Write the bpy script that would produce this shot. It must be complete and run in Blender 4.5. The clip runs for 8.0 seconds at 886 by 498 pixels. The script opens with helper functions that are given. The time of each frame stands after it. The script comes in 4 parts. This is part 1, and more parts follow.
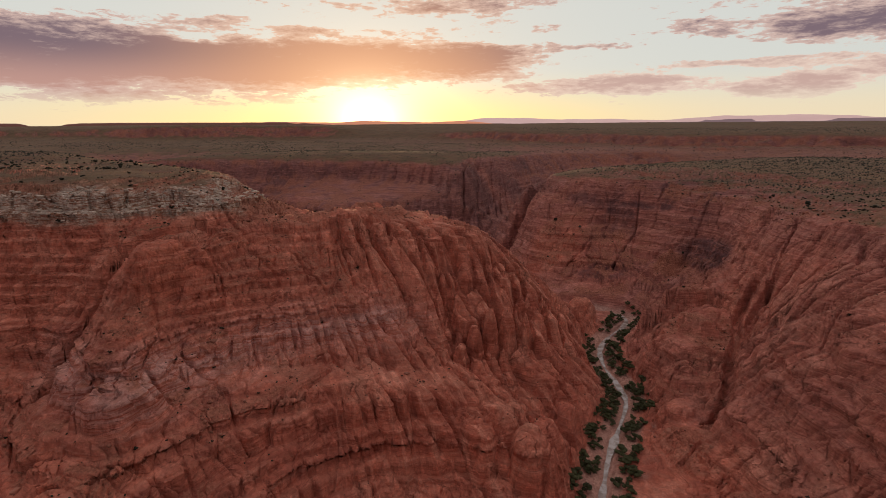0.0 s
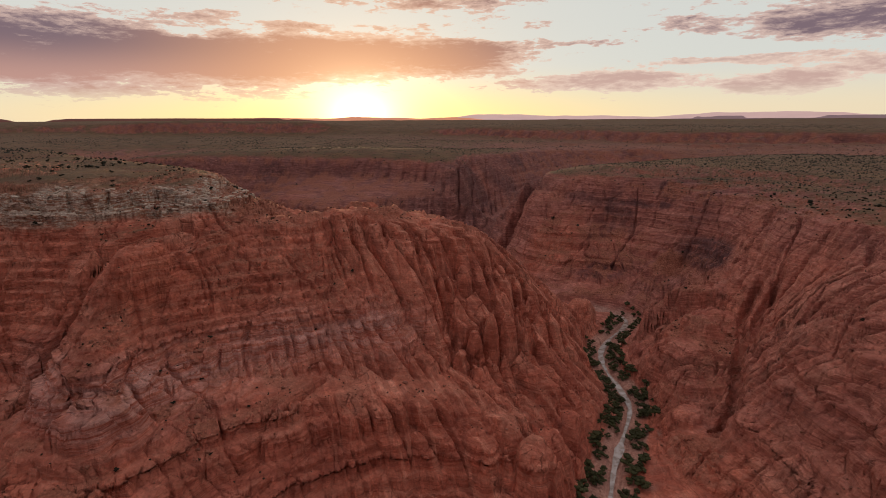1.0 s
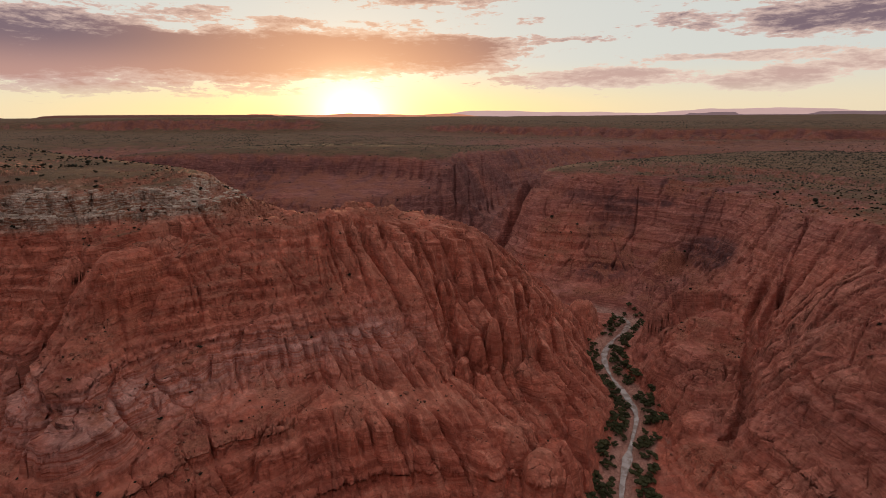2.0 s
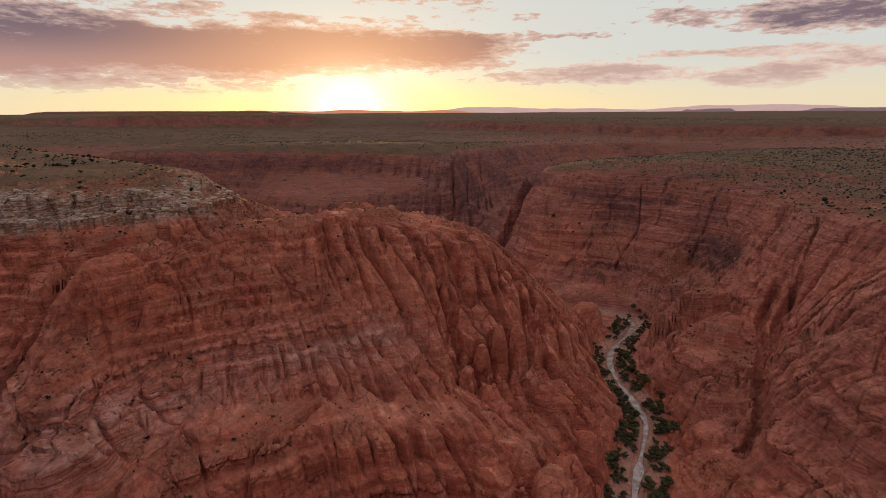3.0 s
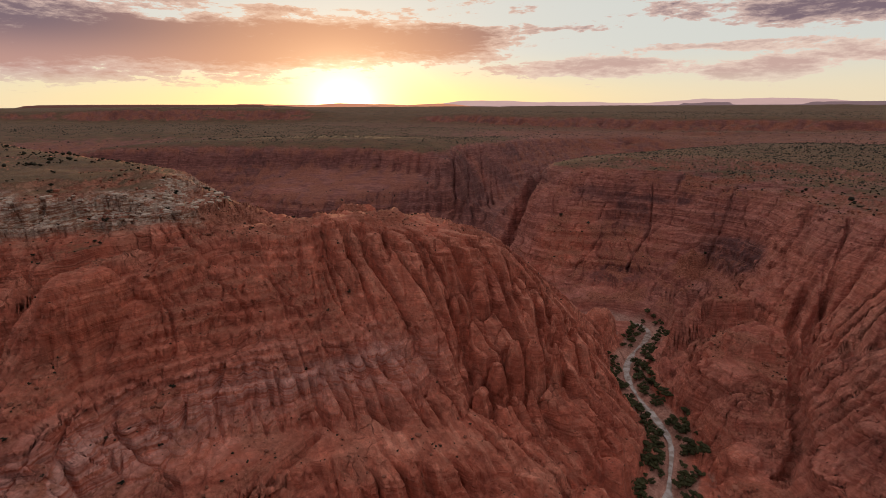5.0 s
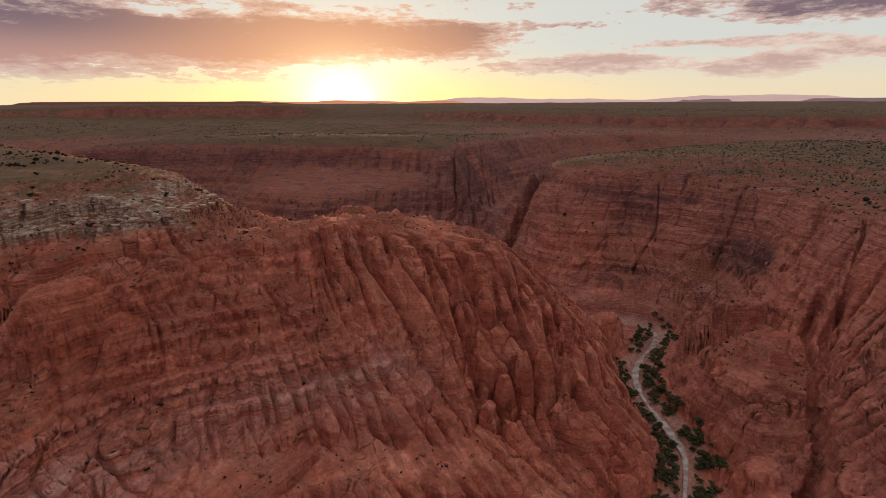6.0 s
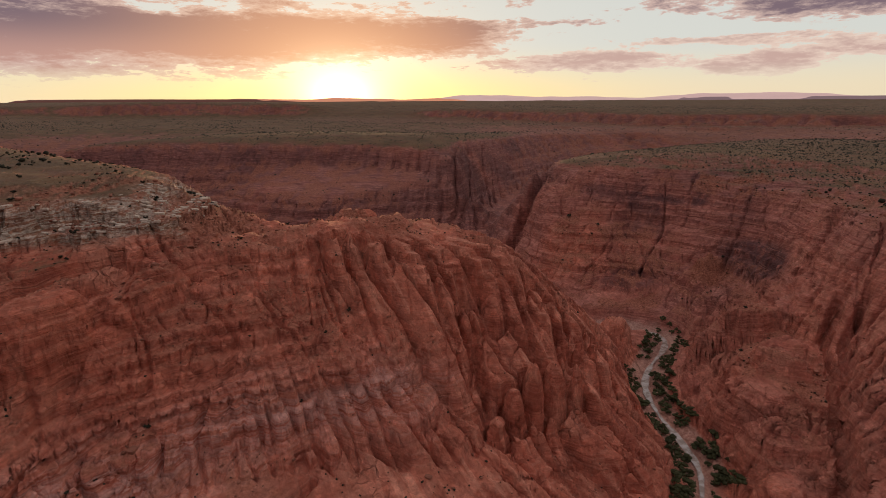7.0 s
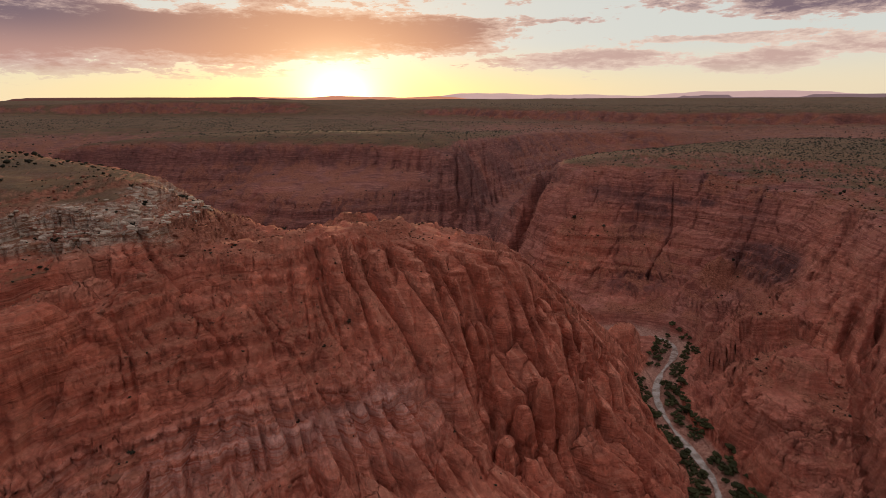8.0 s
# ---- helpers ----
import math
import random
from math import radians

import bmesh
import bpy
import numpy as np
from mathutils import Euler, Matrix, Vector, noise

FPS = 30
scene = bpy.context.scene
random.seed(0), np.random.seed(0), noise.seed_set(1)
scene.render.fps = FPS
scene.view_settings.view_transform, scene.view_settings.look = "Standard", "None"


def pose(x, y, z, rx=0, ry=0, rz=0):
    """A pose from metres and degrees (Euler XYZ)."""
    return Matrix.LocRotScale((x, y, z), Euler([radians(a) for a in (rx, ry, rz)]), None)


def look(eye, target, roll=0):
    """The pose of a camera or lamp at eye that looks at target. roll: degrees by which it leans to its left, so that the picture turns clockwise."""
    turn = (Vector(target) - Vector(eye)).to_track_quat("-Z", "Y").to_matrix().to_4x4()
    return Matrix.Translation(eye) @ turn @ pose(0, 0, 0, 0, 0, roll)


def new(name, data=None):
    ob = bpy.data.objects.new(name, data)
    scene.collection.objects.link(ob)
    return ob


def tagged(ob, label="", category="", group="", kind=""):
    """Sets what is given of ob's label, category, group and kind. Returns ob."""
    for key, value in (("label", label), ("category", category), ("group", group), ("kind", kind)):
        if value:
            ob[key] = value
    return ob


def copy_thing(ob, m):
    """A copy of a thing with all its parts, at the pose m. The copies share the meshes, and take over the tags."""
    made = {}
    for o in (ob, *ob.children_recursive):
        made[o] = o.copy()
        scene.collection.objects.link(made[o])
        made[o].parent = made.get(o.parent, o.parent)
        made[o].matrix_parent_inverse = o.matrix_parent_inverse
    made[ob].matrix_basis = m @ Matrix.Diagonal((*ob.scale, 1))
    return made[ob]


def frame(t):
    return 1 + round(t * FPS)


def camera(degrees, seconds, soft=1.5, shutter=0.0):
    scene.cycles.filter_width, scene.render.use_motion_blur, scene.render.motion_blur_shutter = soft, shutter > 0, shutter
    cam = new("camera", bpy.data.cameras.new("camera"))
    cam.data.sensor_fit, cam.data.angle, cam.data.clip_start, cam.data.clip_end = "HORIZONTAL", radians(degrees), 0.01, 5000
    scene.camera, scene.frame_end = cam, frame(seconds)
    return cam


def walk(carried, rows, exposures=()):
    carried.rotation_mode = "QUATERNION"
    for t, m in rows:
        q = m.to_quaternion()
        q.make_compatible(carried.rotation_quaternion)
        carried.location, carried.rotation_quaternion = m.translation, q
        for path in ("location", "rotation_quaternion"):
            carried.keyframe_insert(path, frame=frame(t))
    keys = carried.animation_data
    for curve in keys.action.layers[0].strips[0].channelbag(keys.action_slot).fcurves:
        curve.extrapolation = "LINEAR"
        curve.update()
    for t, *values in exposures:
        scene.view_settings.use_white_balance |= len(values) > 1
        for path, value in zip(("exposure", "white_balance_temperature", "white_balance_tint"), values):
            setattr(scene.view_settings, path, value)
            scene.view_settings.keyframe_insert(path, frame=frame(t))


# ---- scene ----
cam = camera(84.1, 8.0, soft=0.5)
PATH = [
    (0, (1.558, -2.376, 149.393), (1.533, -0.438, 148.899), -0.4),
    (0.5, (-0.08, 2.389, 149.569), (-0.087, 4.325, 149.067), -0.3),
    (1, (-1.623, 7.674, 149.771), (-1.617, 9.608, 149.263), -0.3),
    (1.5, (-3.217, 12.46, 149.949), (-3.198, 14.393, 149.434), -0.3),
    (3, (-7.681, 28.267, 150.538), (-7.634, 30.194, 150.003), -0.3),
    (3.5, (-9.111, 33.255, 150.704), (-9.06, 35.179, 150.162), -0.2),
    (4, (-10.457, 38.724, 150.823), (-10.402, 40.646, 150.275), -0.3),
    (4.5, (-11.803, 43.752, 150.882), (-11.744, 45.673, 150.329), -0.3),
    (6, (-14.969, 59.838, 151.458), (-14.901, 61.754, 150.888), -0.3),
    (6.5, (-16.056, 64.851, 151.623), (-15.984, 66.765, 151.048), -0.3),
    (7, (-17.014, 70.378, 151.883), (-16.941, 72.291, 151.305), -0.3),
    (7.5, (-18.004, 75.628, 152.067), (-17.928, 77.54, 151.484), -0.3),
    (8, (-18.71, 81.158, 152.203), (-18.635, 83.069, 151.618), -0.3),
]
walk(cam, [(t, look(eye, target, roll)) for t, eye, target, roll in PATH])

SUN_AZ = -9.0      # degrees from straight ahead, to the right
SUN_EL = 1.2
sun_way = Vector((math.sin(radians(SUN_AZ)) * math.cos(radians(SUN_EL)),
                  math.cos(radians(SUN_AZ)) * math.cos(radians(SUN_EL)), math.sin(radians(SUN_EL))))


class Nodes:
    """Short hand for a node tree."""

    def __init__(self, tree):
        self.tree = tree

    def add(self, kind, **sets):
        n = self.tree.nodes.new(kind)
        for k, v in sets.items():
            setattr(n, k, v)
        return n

    def put(self, socket, value):
        if isinstance(value, bpy.types.NodeSocket):
            self.tree.links.new(value, socket)
        elif isinstance(value, (tuple, list)) and len(value) == 3 and socket.type == "RGBA":
            socket.default_value = (*value, 1)
        else:
            socket.default_value = value

    def math(self, op, a, b=0.0, c=0.0, clamp=False):
        n = self.add("ShaderNodeMath", operation=op, use_clamp=clamp)
        for i, v in enumerate((a, b, c)):
            self.put(n.inputs[i], v)
        return n.outputs[0]

    def step(self, v, lo, hi):
        n = self.add("ShaderNodeMapRange", interpolation_type="SMOOTHSTEP")
        for i, w in enumerate((v, lo, hi)):
            self.put(n.inputs[i], w)
        return n.outputs[0]

    def mix(self, f, a, b, how="MIX"):
        n = self.add("ShaderNodeMix", data_type="RGBA", blend_type=how)
        self.put(n.inputs[0], f), self.put(n.inputs[6], a), self.put(n.inputs[7], b)
        return n.outputs[2]

    def noise(self, vec, scale, detail=4.0, rough=0.55, distort=0.0):
        n = self.add("ShaderNodeTexNoise")
        self.put(n.inputs["Vector"], vec)
        for k, v in (("Scale", scale), ("Detail", detail), ("Roughness", rough), ("Distortion", distort)):
            n.inputs[k].default_value = v
        return n.outputs[0]

    def xyz(self, x=0.0, y=0.0, z=0.0):
        n = self.add("ShaderNodeCombineXYZ")
        for i, v in enumerate((x, y, z)):
            self.put(n.inputs[i], v)
        return n.outputs[0]

    def split(self, v):
        n = self.add("ShaderNodeSeparateXYZ")
        self.put(n.inputs[0], v)
        return n.outputs

    def scaled(self, v, s):
        n = self.add("ShaderNodeVectorMath", operation="MULTIPLY")
        self.put(n.inputs[0], v), self.put(n.inputs[1], s)
        return n.outputs[0]


def make_world():
    world = bpy.data.worlds.new("sunset_sky")
    scene.world = world
    world.use_nodes = True
    k = Nodes(world.node_tree)
    back = world.node_tree.nodes["Background"]
    way = k.add("ShaderNodeTexCoord").outputs["Generated"]
    x, y, z = k.split(way)
    el = k.math("MULTIPLY", k.math("ARCSINE", z), 180 / math.pi)
    az = k.math("MULTIPLY", k.math("ARCTAN2", x, y), 180 / math.pi)
    # clear sky
    sky = k.add("ShaderNodeTexSky", sky_type="NISHITA", sun_disc=False)
    sky.sun_elevation, sky.sun_rotation = radians(SUN_EL + 1.5), radians(SUN_AZ)
    sky.air_density, sky.dust_density, sky.altitude = 1.0, 2.0, 1500
    nishita = k.mix(1.0, sky.outputs[0], (0.10, 0.10, 0.10), "MULTIPLY")
    span = k.math("ABSOLUTE", k.math("SUBTRACT", az, SUN_AZ))
    low = k.mix(k.step(span, 6.0, 42.0), (1.0, 0.84, 0.44), (0.93, 0.80, 0.58))
    pale = k.mix(k.step(el, 0.5, 6.0), low, (0.74, 0.75, 0.71))
    high = k.mix(k.step(el, 22.0, 65.0), pale, (0.80, 0.75, 0.82))
    away = k.step(y, 0.35, -0.75)      # the side of the sky away from the sun
    dusk = k.mix(k.step(el, 12.0, 66.0), (0.05, 0.043, 0.048), (0.76, 0.71, 0.78))
    high = k.mix(away, high, dusk)
    clear = k.mix(0.85, nishita, high)
    # distance from the sun, in degrees
    dx, dy = k.math("SUBTRACT", az, SUN_AZ), k.math("SUBTRACT", el, 0.6)
    off = k.math("SQRT", k.math("ADD", k.math("MULTIPLY", k.math("MULTIPLY", dx, dx), 0.45), k.math("MULTIPLY", dy, dy)))
    # clouds, drawn out along the horizon
    body = k.noise(k.xyz(k.math("MULTIPLY", az, 0.06), k.math("MULTIPLY", el, 0.30), 1.7), 1.0, 6.0, 0.6, 0.35)
    fray = k.noise(k.xyz(k.math("MULTIPLY", az, 0.24), k.math("MULTIPLY", el, 1.1), 5.1), 1.0, 8.0, 0.64, 0.4)
    wisp = k.noise(k.xyz(k.math("MULTIPLY", az, 0.9), k.math("MULTIPLY", el, 3.2), 2.3), 1.0, 7.0, 0.66, 0.3)

    def bank(a, e, wa, we, gain):
        u = k.math("DIVIDE", k.math("SUBTRACT", az, a), wa)
        v = k.math("DIVIDE", k.math("SUBTRACT", el, e), we)
        r = k.math("ADD", k.math("MULTIPLY", u, u), k.math("MULTIPLY", v, v))
        return k.math("MULTIPLY", k.math("EXPONENT", k.math("MULTIPLY", k.math("MULTIPLY", r, r), -1.0)), gain)

    total = k.math("MULTIPLY_ADD", body, 0.30, k.math("MULTIPLY_ADD", fray, 0.42, k.math("MULTIPLY", wisp, 0.28)))
    total = k.math("MULTIPLY_ADD", total, 1.9, -0.45)
    for b in ((-40, 6.6, 19, 2.8, 0.42), (-19, 6.7, 13, 2.2, 0.40), (-5, 6.7, 11, 2.3, 0.34), (4, 6.4, 6, 1.9, 0.26), (-28, 4.2, 18, 2.2, 0.26),
              (-27, 9.8, 8, 0.7, 0.20), (-16, 9.5, 4, 0.5, 0.22), (-25.3, 8.2, 2.6, 0.55, -0.26), (17, 7.8, 6, 0.6, 0.17), (10.5, 9.6, 2.4, 0.5, 0.16),
              (26, 8.8, 3.6, 0.9, 0.19), (38, 8.3, 7.5, 1.9, 0.36), (33, 5.3, 10, 0.55, 0.32), (40, 4.2, 8, 0.8, 0.34), (20, 3.9, 7, 1.15, 0.34),
              (33, 3.1, 5.5, 1.1, 0.36), (24, 5.6, 5, 0.4, 0.16), (0, 12.2, 12, 0.9, 0.24), (10, 3.6, 5, 0.8, 0.12)):
        total = k.math("ADD", total, bank(*b))
    over = k.math("MULTIPLY", k.step(el, 11.0, 24.0), 0.14)
    total = k.math("ADD", total, over)
    cover = k.math("MULTIPLY", k.step(total, 0.61, 0.69), k.step(el, 0.6, 3.6))
    thick = k.step(total, 0.62, 0.95)
    near_sun = k.step(off, 20.0, 3.0)
    warm = k.mix(near_sun, (0.52, 0.33, 0.31), (0.98, 0.56, 0.28))
    grey = k.mix(near_sun, k.mix(k.step(el, 3.6, 7.6), (0.52, 0.30, 0.26), (0.205, 0.145, 0.175)), (0.72, 0.36, 0.22))
    shade = k.mix(thick, k.mix(0.55, warm, (0.80, 0.62, 0.53)), grey)
    east = k.math("MULTIPLY", k.step(az, 4.0, 16.0), k.step(el, 7.0, 5.0))
    shade = k.mix(k.math("MULTIPLY", east, 0.8), shade, k.mix(thick, (0.84, 0.66, 0.55), (0.60, 0.42, 0.37)))
    high_cloud = k.mix(k.step(el, 13.0, 30.0), shade, (0.40, 0.34, 0.35))
    lit = k.mix(k.math("MULTIPLY", cover, k.math("SUBTRACT", 1.0, k.math("MULTIPLY", away, 0.7))), clear, high_cloud)
    glow = k.math("EXPONENT", k.math("MULTIPLY", off, -0.60))
    wide = k.math("EXPONENT", k.math("MULTIPLY", off, -0.16))
    lit = k.mix(1.0, lit, k.mix(1.0, (3.2, 2.6, 1.75), k.xyz(glow, glow, glow), "MULTIPLY"), "ADD")
    lit = k.mix(1.0, lit, k.mix(1.0, (0.40, 0.20, 0.02), k.xyz(wide, wide, wide), "MULTIPLY"), "ADD")
    below = k.step(el, -1.2, -0.2)
    k.put(back.inputs[0], k.mix(below, (0.12, 0.06, 0.04), lit))
    back.inputs[1].default_value = 1.0


make_world()
lamp = bpy.data.lights.new("sun", "SUN")
lamp.energy, lamp.angle, lamp.color = 2.0, radians(0.6), (1.0, 0.62, 0.30)
sun = new("sun", lamp)
sun.matrix_world = look(sun_way * 100, (0, 0, 0))
scene.view_settings.exposure = 0.0

# ---------------------------------------------------------------- the lie of the land
# Feet, rims, benches and crests of the canyon as lines of (x, y, height).
FEET = [
    [(60, -300, 2), (35, -50, 2), (40, 60, 2), (50, 120, 2), (58, 165, 2), (68, 192, 2), (80, 215, 2), (90, 240, 3), (91, 258, 3),
     (91, 282, 3), (95, 302, 3), (106, 322, 3), (114, 340, 3), (116, 356, 3), (108, 366, 3), (90, 372, 3), (50, 378, 4),
     (0, 385, 5), (-60, 392, 6), (-140, 400, 8), (-240, 470, 10), (-400, 590, 12), (-700, 800, 15)],
    [(85, -300, 3), (60, -50, 3), (65, 60, 3), (72, 110, 3), (80, 165, 3), (92, 196, 3), (104, 215, 3), (111, 240, 3), (112, 256, 4),
     (117, 283, 5), (122, 305, 5), (134, 318, 5), (145, 338, 5), (151, 358, 5), (148, 378, 5), (136, 390, 6), (105, 400, 8),
     (70, 420, 8), (50, 470, 10), (45, 540, 12), (75, 630, 16), (150, 710, 18), (250, 770, 20), (380, 860, 22), (560, 970, 28)],
    [(-700, 870, 20), (-420, 680, 16), (-280, 610, 14), (-150, 572, 14), (-60, 560, 12), (0, 570, 12), (25, 630, 14), (50, 700, 16),
     (95, 790, 18), (180, 900, 22), (320, 1040, 26), (520, 1110, 32)],
]
BUTTE_TOP = [
    [(-137, 187, 88), (-124, 198, 100.5), (-117, 215, 101), (-109, 226, 101.5), (-94, 239, 102), (-73, 248, 100), (-62, 262, 101),
     (-55, 269, 103), (-42, 272, 100), (-30, 276, 98), (-5, 281, 94), (10, 282, 89), (21, 272, 83)],
    [(-90, 275, 97), (-70, 300, 98), (-50, 310, 100), (-30, 316, 97), (-5, 318, 92), (13, 317, 87), (35, 318, 72), (60, 325, 45),
     (90, 345, 20), (109, 362, 11)],
]
# benches of the near face, from the top down
BUTTE_FACE = [
    [(-115, 208, 95), (-100, 222, 95), (-84, 238, 92.5), (-57, 246, 89.5), (-31, 257, 86.5), (-2, 259, 88), (19, 265, 81), (41, 279, 62),
     (60, 292, 48)],
    [(-132, 192, 89), (-116, 199, 88), (-99, 209, 86), (-82, 221, 83.5), (-56, 229, 81), (-33, 242, 75.5), (-3, 247, 73), (31, 266, 65)],
    [(-124, 184, 81), (-104, 192, 78), (-88, 200, 75), (-68, 211, 71.5), (-44, 215, 69.5), (-18, 226, 64), (7, 242, 58.5), (24, 237, 55),
     (50, 257, 48), (85, 300, 24)],
    [(-125, 164, 77), (-118, 176, 74), (-104, 186, 68), (-86, 195, 64.5), (-64, 199, 61.5), (-45, 207, 59), (-20, 210, 55), (3, 224, 46.5),
     (25, 223, 44), (49, 240, 37), (79, 270, 15)],
    [(-116, 155, 69), (-110, 170, 62), (-91, 173, 59), (-76, 185, 53), (-54, 191, 50.5), (-36, 194, 48), (-15, 200, 44), (6, 200, 40.5),
     (30, 220, 26), (49, 220, 26), (63, 216, 20)],
    [(-106, 143, 63), (-98, 157, 54), (-82, 161, 50), (-63, 164, 49), (-47, 170, 45.5), (-31, 173, 43), (-13, 177, 40), (6, 179, 35),
     (23, 179, 34), (47, 195, 15)],
    [(-144, 156, 57), (-116, 133, 55), (-99, 136, 51), (-85, 144, 43), (-67, 152, 37), (-48, 160, 32), (-28, 166, 28), (-7, 166, 27),
     (13, 168, 26), (31, 165, 26), (46, 172, 18)],
    [(-110, 112, 46), (-85, 128, 34), (-60, 142, 24), (-38, 156, 13), (-14, 161, 11), (10, 160, 10), (30, 156, 11), (48, 158, 6)],
    [(-110, 90, 40), (-60, 110, 15), (0, 110, 8), (45, 120, 6)],
]
WEST_RIM = [
    [(-300, 205, 121), (-230, 221, 121), (-190, 223, 121), (-158, 227, 120), (-141, 240, 118), (-126, 243, 117.5), (-112, 247, 116.5), (-113, 264, 115),
     (-116, 289, 113), (-133, 302, 121), (-200, 355, 121), (-302, 435, 121), (-450, 580, 118), (-800, 840, 115)],
    [(-300, 197, 110), (-190, 215, 110), (-156, 219, 109), (-136, 229, 106.5), (-109, 236, 105.5), (-96, 253, 103), (-95, 275, 100)],
    [(-146, 258, 122), (-132, 276, 123), (-170, 290, 123), (-200, 290, 123), (-300, 380, 123), (-400, 300, 124), (-600, 500, 122), (-500, 100, 122)],
    [(-420, 490, 121), (-520, 560, 119)],
    [(-144, 200, 101), (-150, 202, 92), (-149, 192, 77), (-150, 165, 58), (-145, 130, 38), (-135, 80, 25)],
    [(-330, 150, 100), (-240, 205, 98), (-200, 210, 97), (-170, 211, 98)],
    [(-290, 120, 70), (-215, 180, 68), (-175, 192, 70)],
    [(-172, 170, 46), (-165, 110, 28), (-150, 40, 15), (-140, -60, 12)],
    [(-420, 60, 110), (-330, 0, 105), (-300, -150, 105), (-300, -400, 105)],
]
EAST_RIM = [
    [(115, 528, 86), (124, 516, 84), (151, 493, 83), (177, 474, 83), (200, 455, 85), (213, 434, 86), (240, 405, 86), (236, 363, 84),
     (231, 321, 89), (233, 290, 89), (240, 240, 90), (235, 190, 88), (225, 120, 85), (210, 40, 85), (190, -80, 88), (210, -300, 95)],
    [(110, 560, 90), (163, 496, 95), (225, 480, 98), (249, 478, 97), (300, 430, 94), (321, 360, 96), (330, 280, 97), (340, 180, 97),
     (330, 40, 96), (320, -200, 98)],
    [(200, 610, 96), (300, 650, 96), (420, 730, 94), (620, 860, 92)],
    [(263, 600, 98), (400, 600, 98), (450, 400, 101), (460, 200, 100), (450, 0, 100)],
    # the curved wall over the stream's bend, from the foot up
    [(62, 520, 28), (84, 468, 31), (104, 433, 27), (130, 425, 25), (158, 423, 29), (182, 412, 31), (207, 403, 39), (214, 372, 42), (206, 341, 46)],
    [(64, 559, 46), (82, 495, 45), (91, 465, 50), (125, 463, 50), (158, 466, 49), (182, 446, 53), (202, 424, 58)],
    [(86, 554, 71), (97, 497, 72), (125, 490, 72), (161, 480, 72), (187, 461, 74), (209, 440, 77), (232, 404, 74)],
    [(115, 526, 85), (96, 560, 85), (112, 605, 87), (160, 650, 89), (250, 700, 90), (370, 785, 90), (540, 890, 90)],
    [(97, 389, 13), (118, 395, 14), (144, 375, 18), (162, 353, 18), (177, 378, 25)],
    [(220, 338, 77), (206, 303, 63), (214, 284, 72), (201, 273, 51), (194, 246, 67), (178, 225, 62), (162, 212, 57), (161, 186, 63),
     (150, 150, 52), (142, 100, 50)],
    [(183, 326, 40), (186, 284, 40), (172, 260, 40), (148, 241, 36), (161, 233, 46), (143, 218, 28), (142, 196, 42), (139, 177, 41),
     (142, 145, 42), (128, 100, 38)],
    [(144, 301, 27), (128, 258, 26), (123, 231, 19), (102, 224, 8), (109, 198, 13), (119, 181, 17), (128, 166, 30), (119, 159, 19),
     (127, 144, 29), (107, 168, 8)],
    [(196, 285, 41), (170, 250, 33), (150, 235, 27), (136, 215, 20), (122, 203, 9)],
]
NORTH_RIM = [
    [(-1000, 980, 108), (-570, 770, 104), (-300, 742, 100), (-100, 735, 96), (-20, 705, 94), (25, 690, 93), (50, 790, 93),
     (100, 900, 92), (200, 1060, 89), (290, 1150, 86), (430, 1200, 80), (620, 1230, 78)],
    [(40, 620, 52), (33, 643, 62), (-60, 640, 55), (-140, 596, 48), (-220, 650, 52)],
    [(-570, 757, 76), (-300, 729, 72), (-100, 722, 68), (-24, 693, 66), (14, 675, 66)],
    [(60, 785, 68), (112, 893, 66), (212, 1050, 62), (300, 1138, 60), (436, 1186, 58)],
    [(-700, 1200, 100), (-300, 1100, 97), (0, 1000, 92), (150, 1200, 85), (400, 1400, 78), (628, 1300, 75), (800, 1200, 80),
     (1200, 900, 90)],
]
SCARP = [
    [(-3500, 1760, 100), (-1500, 2240, 98), (-600, 2360, 95), (0, 2090, 90), (250, 1880, 86), (450, 1735, 83), (620, 1500, 80),
     (840, 1405, 80), (1300, 1210, 86), (2500, 910, 95)],
    [(-3500, 1800, 148), (-1500, 2290, 146), (-600, 2400, 136), (-350, 2560, 118), (0, 2130, 116), (250, 1910, 113), (450, 1765, 111),
     (632, 1525, 108), (846, 1428, 108), (1306, 1233, 109), (2530, 935, 112)],
    [(-3000, 3000, 150), (-1000, 3200, 146), (0, 2900, 134), (700, 2300, 122), (1500, 1900, 120), (2500, 1500, 122)],
    [(60, 1500, 86), (330, 1560, 79), (900, 1290, 78), (1500, 1000, 86), (-500, 1700, 94), (-1200, 1700, 98)],
]
EDGE = [[(4890 * math.sin(a * math.pi / 18), 4890 * math.cos(a * math.pi / 18), 148) for a in range(37)],
        [(3300 * math.sin(a * math.pi / 18), 3300 * math.cos(a * math.pi / 18), 128) for a in range(37)],
        [(1500 * math.sin(a * math.pi / 9), 1500 * math.cos(a * math.pi / 9), 110) for a in range(5, 14)]]


def dense(lines):
    out = []
    for line in lines:
        p = np.array(line, float)
        for a, b in zip(p[:-1], p[1:]):
            off = math.hypot(*(a[:2] + b[:2]) / 2)
            gap = max(5.5, (0.014 if 1300 < off < 2700 else 0.035) * off)
            n = max(1, int(np.linalg.norm(b[:2] - a[:2]) / gap))
            out += [a + (b - a) * i / n for i in range(n)]
        out.append(p[-1])
    out = np.array(out)
    _, keep = np.unique((out[:, :2] / 2.5).round(), axis=0, return_index=True)
    return out[np.sort(keep)]


